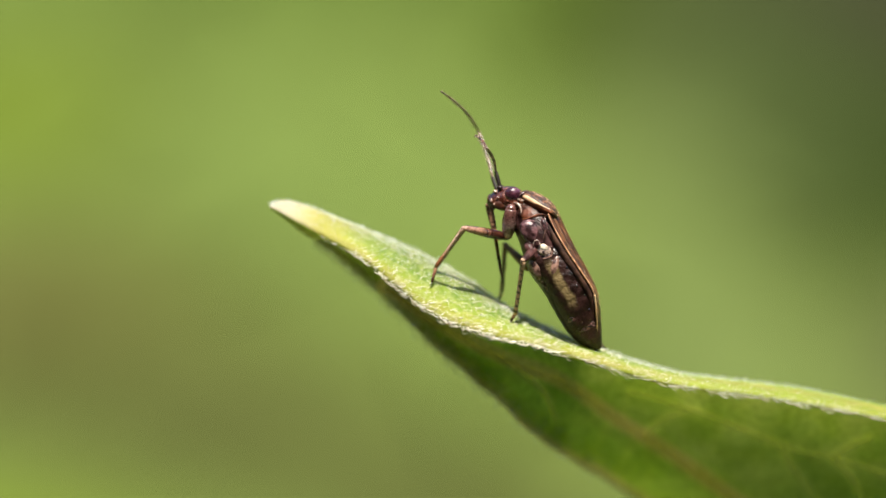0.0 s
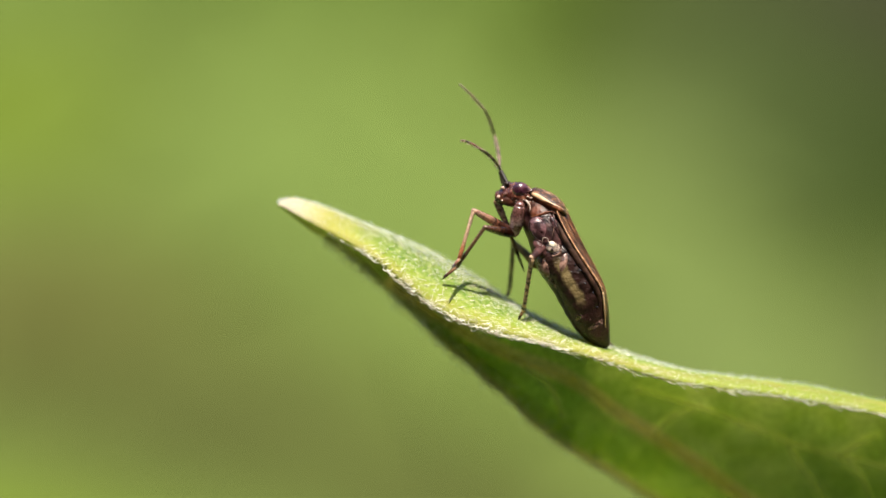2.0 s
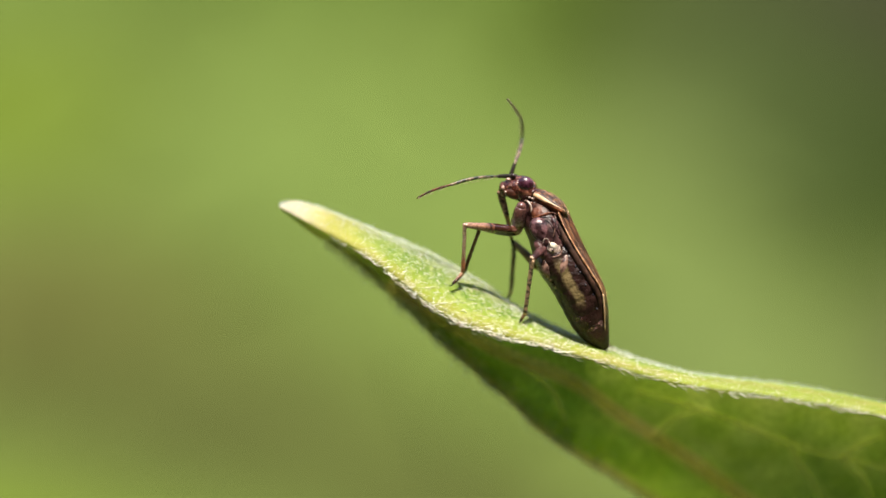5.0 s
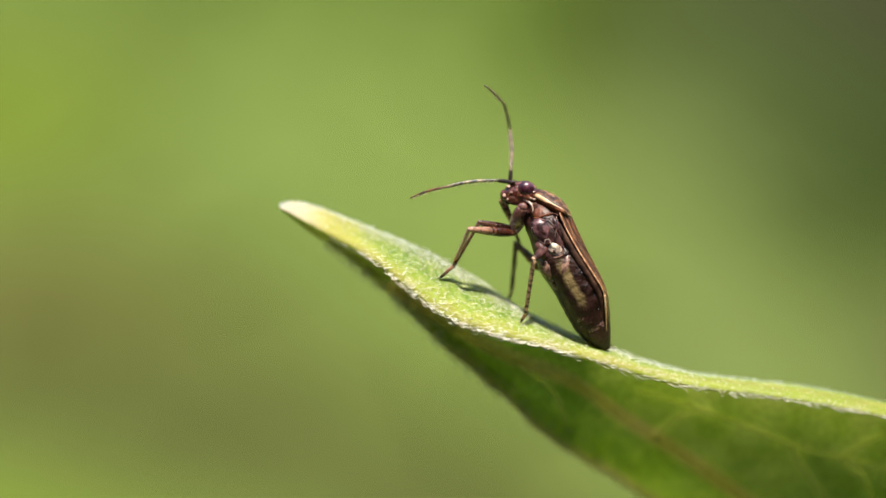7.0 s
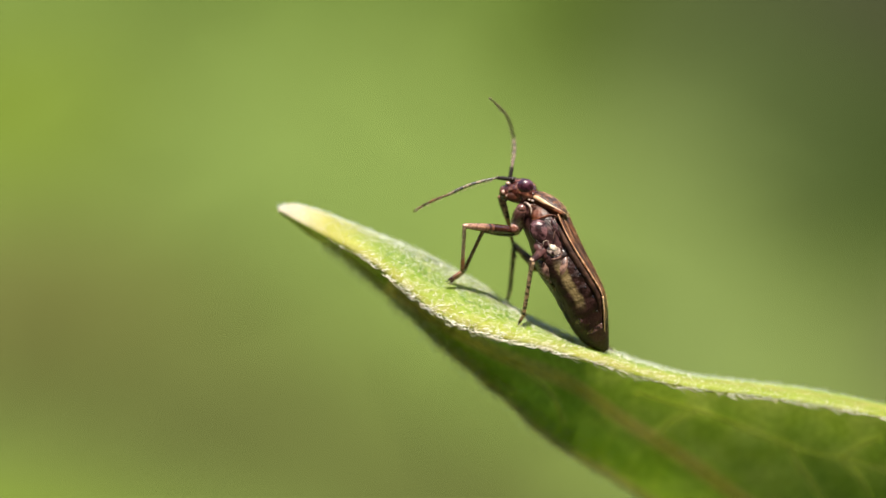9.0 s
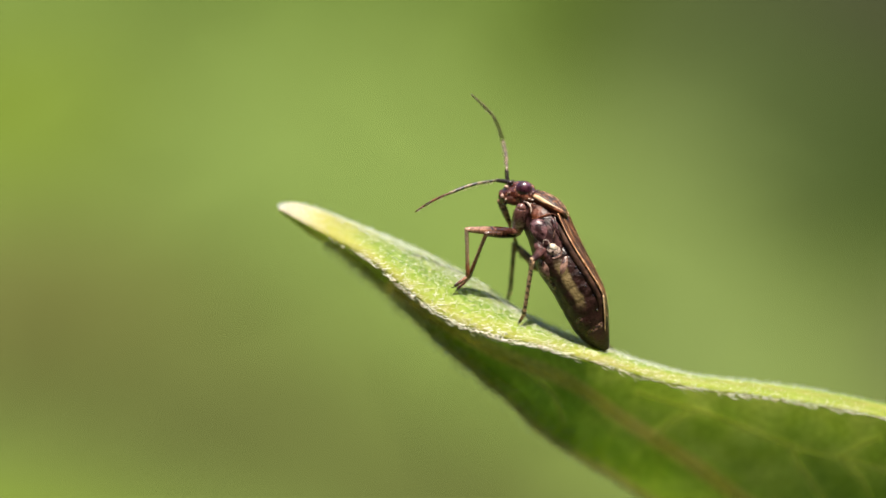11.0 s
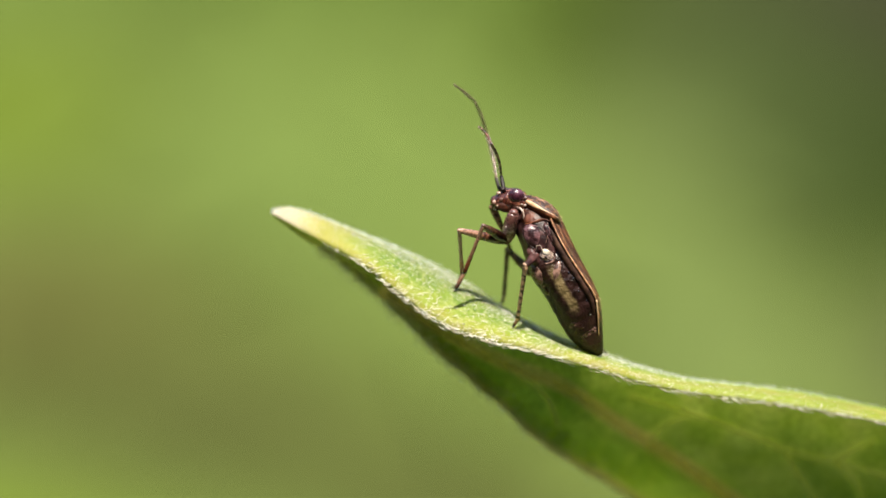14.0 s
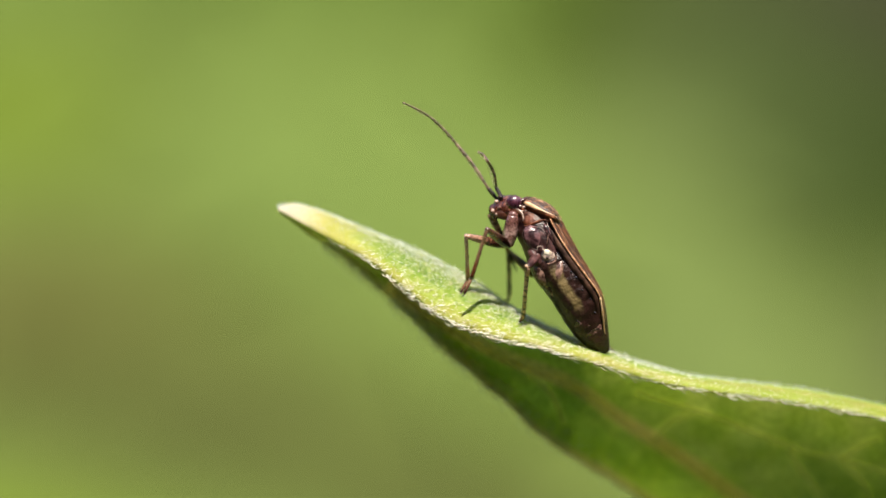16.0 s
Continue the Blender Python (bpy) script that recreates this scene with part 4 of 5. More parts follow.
for d, reach in ((-34, 36), (-24, 40), (-11, 34), (8, 38), (22, 40)):
    band = []
    for i, a in enumerate(np.linspace(-12, reach, 18)):
        c, rn, rd = (np.interp(a, [q[0] for q in PRONOTUM], [q[z] for q in PRONOTUM]) for z in (1, 2, 3))
        dd = d * (0.6 + 0.4 * i / 17) + 1.2 * math.sin(i * 1.1 + d)
        band.append(trunk(a, c + rn * math.sqrt(max(0.05, 1 - (dd / rd) ** 2)) - 0.35, dd))
    part("back_stripe", mesh_of("back_stripe", *tube(band, [U * (0.85 + 0.3 * math.sin(i * 0.9 + d)) for i in range(18)], 8)), tan, pronotum, "thin uneven tan back line")
collar = [trunk(-19 + 2 * math.cos(t), 13 + 13 * math.cos(t), 25 * math.sin(t)) for t in np.linspace(0, 2 * math.pi, 30)]
part("collar", mesh_of("collar", *tube(collar, [U * (3.0 + 0.5 * math.sin(5 * t)) for t in np.linspace(0, 2 * math.pi, 30)], 8)), face_brown, pronotum)
part("scutellum", mesh_of("scutellum", *hull([(40, 46, 7, 22), (52, 47, 7, 18), (66, 46.5, 6, 12), (82, 46, 4, 5), (88, 46, 2, 2)], 20, 18)), brown, bug)

WING_EDGE = [(34, 36, 48), (60, 33, 54), (90, 32, 57), (120, 33, 57), (150, 35, 56), (180, 37, 53), (198, 35.5, 49), (225, 24, 39), (250, 12, 26), (270, 3, 12), (282, -3, 4)]
WING_BACK = [(34, 53), (60, 52), (90, 49.5), (120, 48), (150, 47.5), (180, 46), (198, 43.5), (225, 33), (250, 19), (270, 7), (282, 0)]


def wing(way):
    """One leathery forewing, folded flat on the back."""
    m, k = 60, 16
    edge, mid = spline(WING_EDGE, m), spline(WING_BACK, m)
    top, low = [], []
    for i in range(m):
        for j in range(k):
            f = j / (k - 1)
            a = edge[i][0]
            n = edge[i][1] + (mid[i][1] - edge[i][1]) * math.sin(f * math.pi / 2) ** 0.9
            ripple = 0.9 * math.cos(f * 22.0) * math.sin(math.pi * f) * (1 if a < 198 else 0.4)
            d = edge[i][2] * (1 - f) + 0.6
            top.append(trunk(a, n + ripple, way * d))
            low.append(trunk(a, n + ripple - 2.4, way * d * 0.985))
    verts = top + low
    o = m * k
    faces = []
    for i in range(m - 1):
        for j in range(k - 1):
            a = i * k + j
            q = (a, a + 1, a + k + 1, a + k)
            faces += [q, tuple(reversed([v + o for v in q]))]
    for i in range(m - 1):
        for j in (0, k - 1):
            a = i * k + j
            faces.append((a, a + k, a + k + o, a + o))
    return verts, faces


for way in (-1, 1):
    fore = part("forewing", mesh_of("forewing", *wing(way)), wing_brown, bug, "streaked brown leathery forewing")
    rim = [trunk(a, n, way * (d + 0.5)) for a, n, d in spline(WING_EDGE[:7], 40)]
    part("wing_margin", mesh_of("wing_margin", *tube(rim, [U * (0.6 + 1.1 * math.sin(math.pi * (i / 39) ** 1.3)) for i in range(40)], 8)), rose_tan, fore, "pinkish tan outer margin")
    rim = [trunk(a, n, way * (d + 0.5)) for a, n, d in spline(WING_EDGE[6:10], 26)]
    part("wing_margin", mesh_of("wing_margin", *tube(rim, [U * (1.6 - 0.8 * i / 25 + 0.35 * math.sin(i * 2.3)) for i in range(26)], 8)), cream, fore, "yellowish wing tip margin")
    for f, a1 in ((0.19, 112), (0.36, 176), (0.56, 190), (0.78, 196)):
        line = []
        for s in np.linspace(42, a1, 24):
            e = [np.interp(s, [r[0] for r in WING_EDGE], [r[q] for r in WING_EDGE]) for q in (1, 2)]
            b2 = np.interp(s, [r[0] for r in WING_BACK], [r[1] for r in WING_BACK])
            line.append(trunk(s, e[0] + (b2 - e[0]) * math.sin(f * math.pi / 2) ** 0.9 + 1.0, way * e[1] * (1 - f)))
        part("wing_vein", mesh_of("wing_vein", *tube(line, [U * (0.75 - 0.4 * i / 23) for i in range(24)], 6)), tan if f < 0.2 else brown, fore)

connexivum = mottled("connexivum_brown", (0.016, 0.006, 0.004), (0.075, 0.034, 0.020), 3200.0, 0.40, 0.68, rough=0.6, spec=0.2, bump=0.8, dent=0.4)
for way in (-1, 1):
    fill = []
    for a in np.linspace(50, 236, 36):
        e = [np.interp(a, [q[0] for q in WING_EDGE], [q[z] for q in WING_EDGE]) for z in (1, 2)]
        fill.append(trunk(a, e[0] - 7.5, way * (e[1] - 6.5)))
    part("connexivum", mesh_of("connexivum", *tube(fill, [U * (1.5 + 6.0 * math.sin(math.pi * i / 35) ** 0.5) for i in range(36)], 10)), connexivum, abdomen, "dark brown rolled side edge")

def pubescence(parent, count, size, seed, spot):
    """Short golden hairs that lean backwards over the bug's back; spot gives a place on the skin."""
    r = np.random.default_rng(seed)
    along_body, off_back = flat(*AX).normalized(), flat(*NX).normalized()
    pieces = []
    for _ in range(count):
        p, way = spot(r)
        out = (off_back * 0.55 + Vector((0, way, 0)) * 0.5 + along_body * 0.8 + Vector(r.normal(0, 0.22, 3))).normalized()
        long = size * r.uniform(0.6, 1.3) * U
        pieces.append(tube([p, p + out * (0.6 * long), p + out * long + along_body * (0.25 * long)], [0.27 * U, 0.22 * U, 0.08 * U], 3))
    tagged(part("pubescence", mesh_of("pubescence", *join(pieces)), golden_hair, parent, "short golden hairs"), kind="stuff")


def on_pronotum(r):
    a, t = r.uniform(-16, 46), r.uniform(-1.25, 1.25)
    c, rn, rd = (np.interp(a, [q[0] for q in PRONOTUM], [q[z] for q in PRONOTUM]) for z in (1, 2, 3))
    return trunk(a, c + rn * math.cos(t), rd * math.sin(t)), math.sin(t)


def on_wing(r):
    a, f, way = r.uniform(40, 240), r.random(), r.choice([-1, 1])
    e = [np.interp(a, [q[0] for q in WING_EDGE], [q[z] for q in WING_EDGE]) for z in (1, 2)]
    top = np.interp(a, [q[0] for q in WING_BACK], [q[1] for q in WING_BACK])
    return trunk(a, e[0] + (top - e[0]) * math.sin(f * math.pi / 2) ** 0.9, way * e[1] * (1 - f)), way * (1 - f)


golden_hair = mottled("golden_hair", (0.16, 0.085, 0.035), (0.58, 0.40, 0.21), 4000.0, 0.45, 0.65, rough=0.28, spec=0.5, bump=0.1)
pubescence(pronotum, 170, 4.2, 51, on_pronotum)
pubescence(bug, 420, 4.0, 52, on_wing)

# ---- head: its own space lies at the near eye ----
EYE0, FACE0 = (931.0, 333.0), (888.0, 345.0)
HEAD_ORIGIN = bug_point(*EYE0)


def head_point(x, y, d=0.0):
    return bug_point(x, y, d) - HEAD_ORIGIN


def head_hull():
    secs = []
    for x, y, r, rd in spline([(952, 352, 11, 20), (944, 348, 19, 27), (931, 344, 23, 29), (917, 342, 22, 25), (904, 342, 19, 19), (895, 344, 15, 14), (889, 347, 10, 9), (886, 350, 4, 4)], 34):
        secs.append([head_point(x + 0.22 * r * math.cos(t), y - r * math.cos(t), rd * math.sin(t)) for t in (2 * math.pi * j / 26 for j in range(26))])
    return rings(secs)


pale_spot = mottled("pale_spot", (0.10, 0.040, 0.028), (0.50, 0.33, 0.26), 6500.0, 0.40, 0.60, rough=0.20, bump=0.5, coat=0.4, dent=0.3)
head = part("head", mesh_of("head", *head_hull()), face_brown, bug, "red-brown head with orange mottling")
head.location = HEAD_ORIGIN
for way in (-1, 1):
    tilt = Euler((0, radians(12), 0)).to_matrix()
    part("eye", mesh_of("eye", *ball(head_point(931, 334, way * 23), (14.6 * U, 9.5 * U, 13.2 * U), 26, 16, tilt)), eye_material, head, "dark plum compound eye")
    part("cheek", mesh_of("cheek", *ball(head_point(914, 352, way * 13), (17 * U, 9 * U, 12 * U), 18, 12)), brown, head, "brown cheek below the eye")
    # pinkish face spots, raised a little, with their highlights painted in as paleness
    for x, y, d, rx, rz in ((893, 347, 11.5, 3.8, 4.4), (905, 342, 19, 4.6, 3.6), (900, 331, 13.5, 4.6, 3.2), (899, 353, 15, 3.0, 2.4)):
        part("face_spot", mesh_of("face_spot", *ball(head_point(x, y, way * d), (rx * U, 3.0 * U, rz * U), 14, 8)), pale_spot, head, "glossy pinkish-pale spot with its highlight in the colour")
    part("antenna_socket", mesh_of("antenna_socket", *ball(head_point(909 - way * -2, 324, way * 14), (5.5 * U, 5.5 * U, 5.0 * U), 14, 8)), chitin, head, "dark antenna socket")
part("clypeus", mesh_of("clypeus", *ball(head_point(894, 350, 0), (8.5 * U, 11 * U, 15 * U), 16, 10, Euler((0, radians(-14), 0)).to_matrix())), face_brown, head, "domed face plate")


# ---- limbs: each piece lies along its own x axis from its joint ----
def limb(name, length, radii, material, label="", sag=0.0, squash=1.0, sides=10, m=18, knob=0.0):
    pts, rs = [], []
    prof = spline([(r,) for r in radii], m)[:, 0]
    for i in range(m):
        f = i / (m - 1)
        pts.append(Vector((length * U * f, 0, sag * U * math.sin(math.pi * f))))
        rs.append(max(0.3, prof[i]) * U)
    pieces = [tube(pts, rs, sides, squash)]
    if knob:
        pieces.append(ball((0, 0, 0), (knob * U,) * 3, 10, 7))
    return part(name, mesh_of(name, *join(pieces)), material, bug, label)


def bristles(parent, length, radius, count, size, seed, material):
    """Fine bristles along a limb, joined into one part."""
    r = np.random.default_rng(seed)
    pieces = []
    for _ in range(count):
        x, ang = r.uniform(0.08, 0.98) * length * U, r.uniform(0, 2 * math.pi)
        out = Vector((0.55, math.cos(ang), math.sin(ang))).normalized()
        base = Vector((x, math.cos(ang) * radius * U * 0.8, math.sin(ang) * radius * U * 0.8))
        pieces.append(tube([base, base + out * size * U * 0.6, base + out * size * U + Vector((0.2 * size * U, 0, 0))], [0.5 * U, 0.4 * U, 0.15 * U], 3))
    tagged(part("bristle", mesh_of("bristle", *join(pieces)), material, parent), kind="stuff")


def foot(name, length):
    """A jointed tarsus with two claws."""
    pts = [Vector((length * U * f, 0, 0)) for f in np.linspace(0, 0.86, 16)]
    rs = [U * (2.9 + 0.6 * math.sin(f * math.pi * 3) ** 2 - 0.5 * f) for f in np.linspace(0, 1, 16)]
    ob = part(name, mesh_of(name, *tube(pts, rs, 8)), lengthwise("dark_ended_tarsus", length, FOOT_TONES, 5200.0, 0.3, 0.22, 0.6), bug)
    for way in (-1, 1):
        claw = [Vector((length * U * f, way * w * U, z * U)) for f, w, z in ((0.83, 0.4, 0), (0.92, 1.8, 1.0), (0.99, 2.6, -0.4), (1.02, 2.8, -2.2))]
        part("claw", mesh_of("claw", *tube(claw, [1.0 * U, 0.85 * U, 0.6 * U, 0.2 * U], 6)), black_segment, ob, "dark claw")
    return ob


COXA_TONES = [(0.0, (0.13, 0.060, 0.050)), (0.28, (0.075, 0.032, 0.027)), (0.45, (0.20, 0.115, 0.100)), (0.62, (0.40, 0.27, 0.23)), (0.74, (0.16, 0.075, 0.055)), (0.88, (0.50, 0.33, 0.27)), (1.0, (0.30, 0.12, 0.075))]
FOOT_TONES = [(0.0, (0.40, 0.23, 0.14)), (0.35, (0.24, 0.115, 0.065)), (0.62, (0.060, 0.026, 0.016)), (1.0, (0.016, 0.010, 0.008))]
FEMUR_TONES = [(0.0, (0.26, 0.12, 0.085)), (0.10, (0.05, 0.016, 0.009)), (0.42, (0.040, 0.013, 0.008)), (0.47, (0.15, 0.062, 0.034)), (0.53, (0.030, 0.010, 0.006)), (0.60, (0.24, 0.125, 0.075)), (1.0, (0.36, 0.21, 0.14))]
TIBIA_TONES = [(0.0, (0.44, 0.28, 0.19)), (0.2, (0.60, 0.42, 0.30)), (0.6, (0.52, 0.33, 0.22)), (0.78, (0.40, 0.15, 0.07)), (1.0, (0.11, 0.032, 0.014))]
BEAK_TONES = [(0.0, (0.24, 0.11, 0.04)), (0.45, (0.15, 0.075, 0.025)), (0.60, (0.020, 0.012, 0.006)), (1.0, (0.006, 0.005, 0.004))]
FORE = (54.0, 97.0, 90.0, 34.0)
NEAR_FORE = (54.0, 76.0, 92.0, 34.0)
limbs = {}
for tag_name in ("near", "far"):
    c = limb("fore_coxa", FORE[0], (9.5, 12.8, 13.4, 11.5, 7.6), lengthwise("pinkish_coxa", FORE[0], COXA_TONES, 3800.0, 0.5, 0.22, 0.8), "glassy pinkish-grey fore coxa", knob=9)
    reach = (NEAR_FORE if tag_name == "near" else FORE)[1]
    f = limb("fore_femur", reach, (5.5, 8.2, 8.6, 7.8, 6.4, 4.6), lengthwise("banded_fore_femur", reach, FEMUR_TONES, rough=0.18, coat=0.8, outer=-1 if tag_name == "near" else 1), "glossy brown fore femur with dark bands", knob=5.6, m=26)
    t = limb("fore_tibia", FORE[2], (3.8, 3.4, 3.2, 3.4, 3.9, 4.2), lengthwise("speckled_fore_tibia", FORE[2], TIBIA_TONES, 5200.0, 0.3, 0.2, 1.0, outer=-1 if tag_name == "near" else 1), "slender reddish brown fore tibia", knob=4.2)
    bristles(t, FORE[2], 3.2, 70, 2.6, 11 if tag_name == "near" else 12, fore_tibia_brown)
    limbs["fore", tag_name] = (c, f, t, foot("fore_tarsus", FORE[3]))

MID = {"near": (42.0, 107.0, 19.0), "far": (66.0, 84.0, 22.0)}
for tag_name in ("near", "far"):
    f = limb("middle_femur", MID[tag_name][0], (8, 8.2, 7.2, 6, 5.2), dark_plum if tag_name == "near" else olive_leg, "dark middle femur", knob=9)
    t = limb("middle_tibia", MID[tag_name][1], (5.0, 4.2, 3.8, 3.6, 3.6, 3.8), tibia_spots if tag_name == "near" else olive_leg, "pale brown tibia with dark spots" if tag_name == "near" else "olive-brown tibia", knob=5.2)
    bristles(t, MID[tag_name][1], 3.6, 80, 3.0, 21 if tag_name == "near" else 22, brown)
    limbs["mid", tag_name] = (f, t, foot("middle_tarsus", MID[tag_name][2]))

NEAR_ANT = (30.0, 93.0, 68.0)
FAR_ANT = (28.0, 98.0, 66.0, 66.0)
limbs["antenna", "near"] = (
    limb("scape", NEAR_ANT[0], (3.0, 3.8, 3.8, 3.2), black_segment, "black first antenna segment", knob=3.2),
    limb("pedicel", NEAR_ANT[1], (2.0, 2.4, 2.7, 2.9, 3.0, 2.3), flecked_segment, "black long antenna segment with golden flecks", sag=-4.0, knob=2.4),
    limb("flagellum", NEAR_ANT[2], (1.7, 2.3, 2.2, 2.0, 1.2), femur_brown, "thin brownish end of the antenna", sag=-2.5, knob=1.8))
limbs["antenna", "far"] = (
    limb("scape", FAR_ANT[0], (3.0, 3.7, 3.8, 3.3), black_segment, "black first antenna segment", knob=3.2),
    limb("pedicel", FAR_ANT[1], (2.2, 2.6, 2.8, 3.0, 2.5), beige_segment, "pale brown long antenna segment", sag=-2.5, knob=2.4),
    limb("flagellum", FAR_ANT[2], (1.9, 2.3, 2.3, 2.0), pale_segment, "pale brown antenna segment", sag=-1.8, knob=1.9),
    limb("flagellum", FAR_ANT[3], (1.6, 1.9, 1.7, 1.0), pale_segment, "pale last antenna segment", sag=-1.5, knob=1.6))
for side in ("near", "far"):
    ends = {"near": NEAR_ANT, "far": FAR_ANT}[side]
    for q, radius in ((0, 3.4), (1, 2.7)):
        x = ends[q]
        ring = [Vector(((x - 2.2 + 2.0 * w) * U, 0, 0)) for w in (0.0, 0.3, 0.7, 1.0)]
        part("joint_ring", mesh_of("joint_ring", *tube(ring, [radius * 0.9 * U, (radius + 0.2) * U, (radius + 0.2) * U, radius * 0.85 * U], 10)), pale_segment, limbs["antenna", side][q], "pale joint ring")
silver_down = mottled("silvery_down", (0.16, 0.12, 0.085), (0.42, 0.33, 0.25), 5000.0, rough=0.4, bump=0.1)
for side, seed in (("near", 31), ("far", 35)):
    ends = {"near": NEAR_ANT, "far": FAR_ANT}[side]
    for q in range(1, len(ends)):
        bristles(limbs["antenna", side][q], ends[q], 2.4, int(ends[q] * 1.3), 1.7, seed + q, silver_down)
BEAK = (44.0, 92.0)
limbs["beak", "mid"] = (
    limb("labium", BEAK[0], (6.5, 6.8, 6.0, 5.0), fore_tibia_brown, "tan-brown upper part of the sucking beak", squash=0.8, knob=6),
    limb("labium", BEAK[1], (4.2, 3.6, 3.2, 2.8, 1.0), lengthwise("beak_tip_chitin", BEAK[1], BEAK_TONES), "slender lower part of the sucking beak", knob=4.6))
part("hind_tarsus", mesh_of("hind_tarsus", *tube([bug_point(*p) for p in ((1058, 585, 40), (1072, 602, 48), (1081, 613, 46), (1088, 619, 42))], [2.6 * U, 2.4 * U, 2.2 * U, 0.8 * U], 8)), greyish, bug)


# ---- movement ----
# sway of the leaf and of the bug's trunk: seconds, right, down, degrees
LEAF_PIVOT, TRUNK_PIVOT = (940.8, 561.8), (1019.2, 468.6)
LEAF_SWAY = ((0, -17.8, -0.9, 0.17), (0.5, -4.2, -6.7, 0.2), (1, -6.5, -4.6, 0.17), (1.5, 1.3, -8.6, 0.17), (2, -3.6, -5.5, 0.16),
             (2.5, 6.5, -7.1, 0.17), (3, -1.7, -3.1, 0.12), (3.5, 6.3, -7.1, 0.14), (4, -1.2, -1.9, 0.08), (6.5, 0.4, -0.3, 0.07),
             (7, 0, 0, 0), (7.5, 1.1, 1.9, 0), (8, -8.8, 6.5, 0.01), (8.5, 5, -1.3, 0.04), (9, -3.6, 2.9, -0.08), (11.5, -2.9, 1.7, 0.02))
LEAF_SWAY += ((12, -4.8, 3.3, -0.04), (12.5, -6.6, 6.1, -0.03), (13, -6.1, 7.1, -0.04), (13.5, -11.8, 10.2, -0.11), (14, -13.8, 9.2, -0.11),
              (14.5, -14.9, 12.3, -0.1), (15, -10.7, 13.2, -0.08), (15.5, -4.8, -1.9, -0.1), (16, -3.7, 3.3, 0.02))
TRUNK_SWAY = ((0, -18.4, 0.6, -1.24), (0.5, -6.4, -4.9, -1.6), (1, -8, -3.4, -1.58), (1.5, 0.9, -7.1, -1.15), (2, -3.4, -3.7, -0.89),
              (2.5, 5.5, -6.8, -0.52), (3, -2.5, -2.8, -0.51), (3.5, 4.9, -6.8, -0.17), (4, -3.1, -2.5, -0.19), (6.5, -0.3, -0.9, 0.39),
              (7, 0, 0, 0), (7.5, 0.6, 1.5, 0.28), (8, -8, 6.1, 0.24), (8.5, 5.5, -1.9, 0.57), (9, -2.8, 2.7, 0.07), (11.5, -2.5, 0.6, -0.18))
TRUNK_SWAY += ((12, -4.6, 2.4, -0.19), (12.5, -7.1, 5.8, -0.45), (13, -7.1, 7, -0.56), (13.5, -12.9, 9.8, -0.91), (14, -14.7, 9.8, -0.66),
               (14.5, -17.1, 12.2, -1.48), (15, -12.3, 12.8, -1.22), (15.5, -6.4, -1.9, -1.6), (16, -10.7, 8.3, -3.77))

TARGETS = {}


def key(t, **joints):
    """Where joints of the limbs stand in the plan at t; what is left out glides on."""
    for name, points in joints.items():
        TARGETS.setdefault(name, []).append((t, np.array(points, float).reshape(-1, 2)))


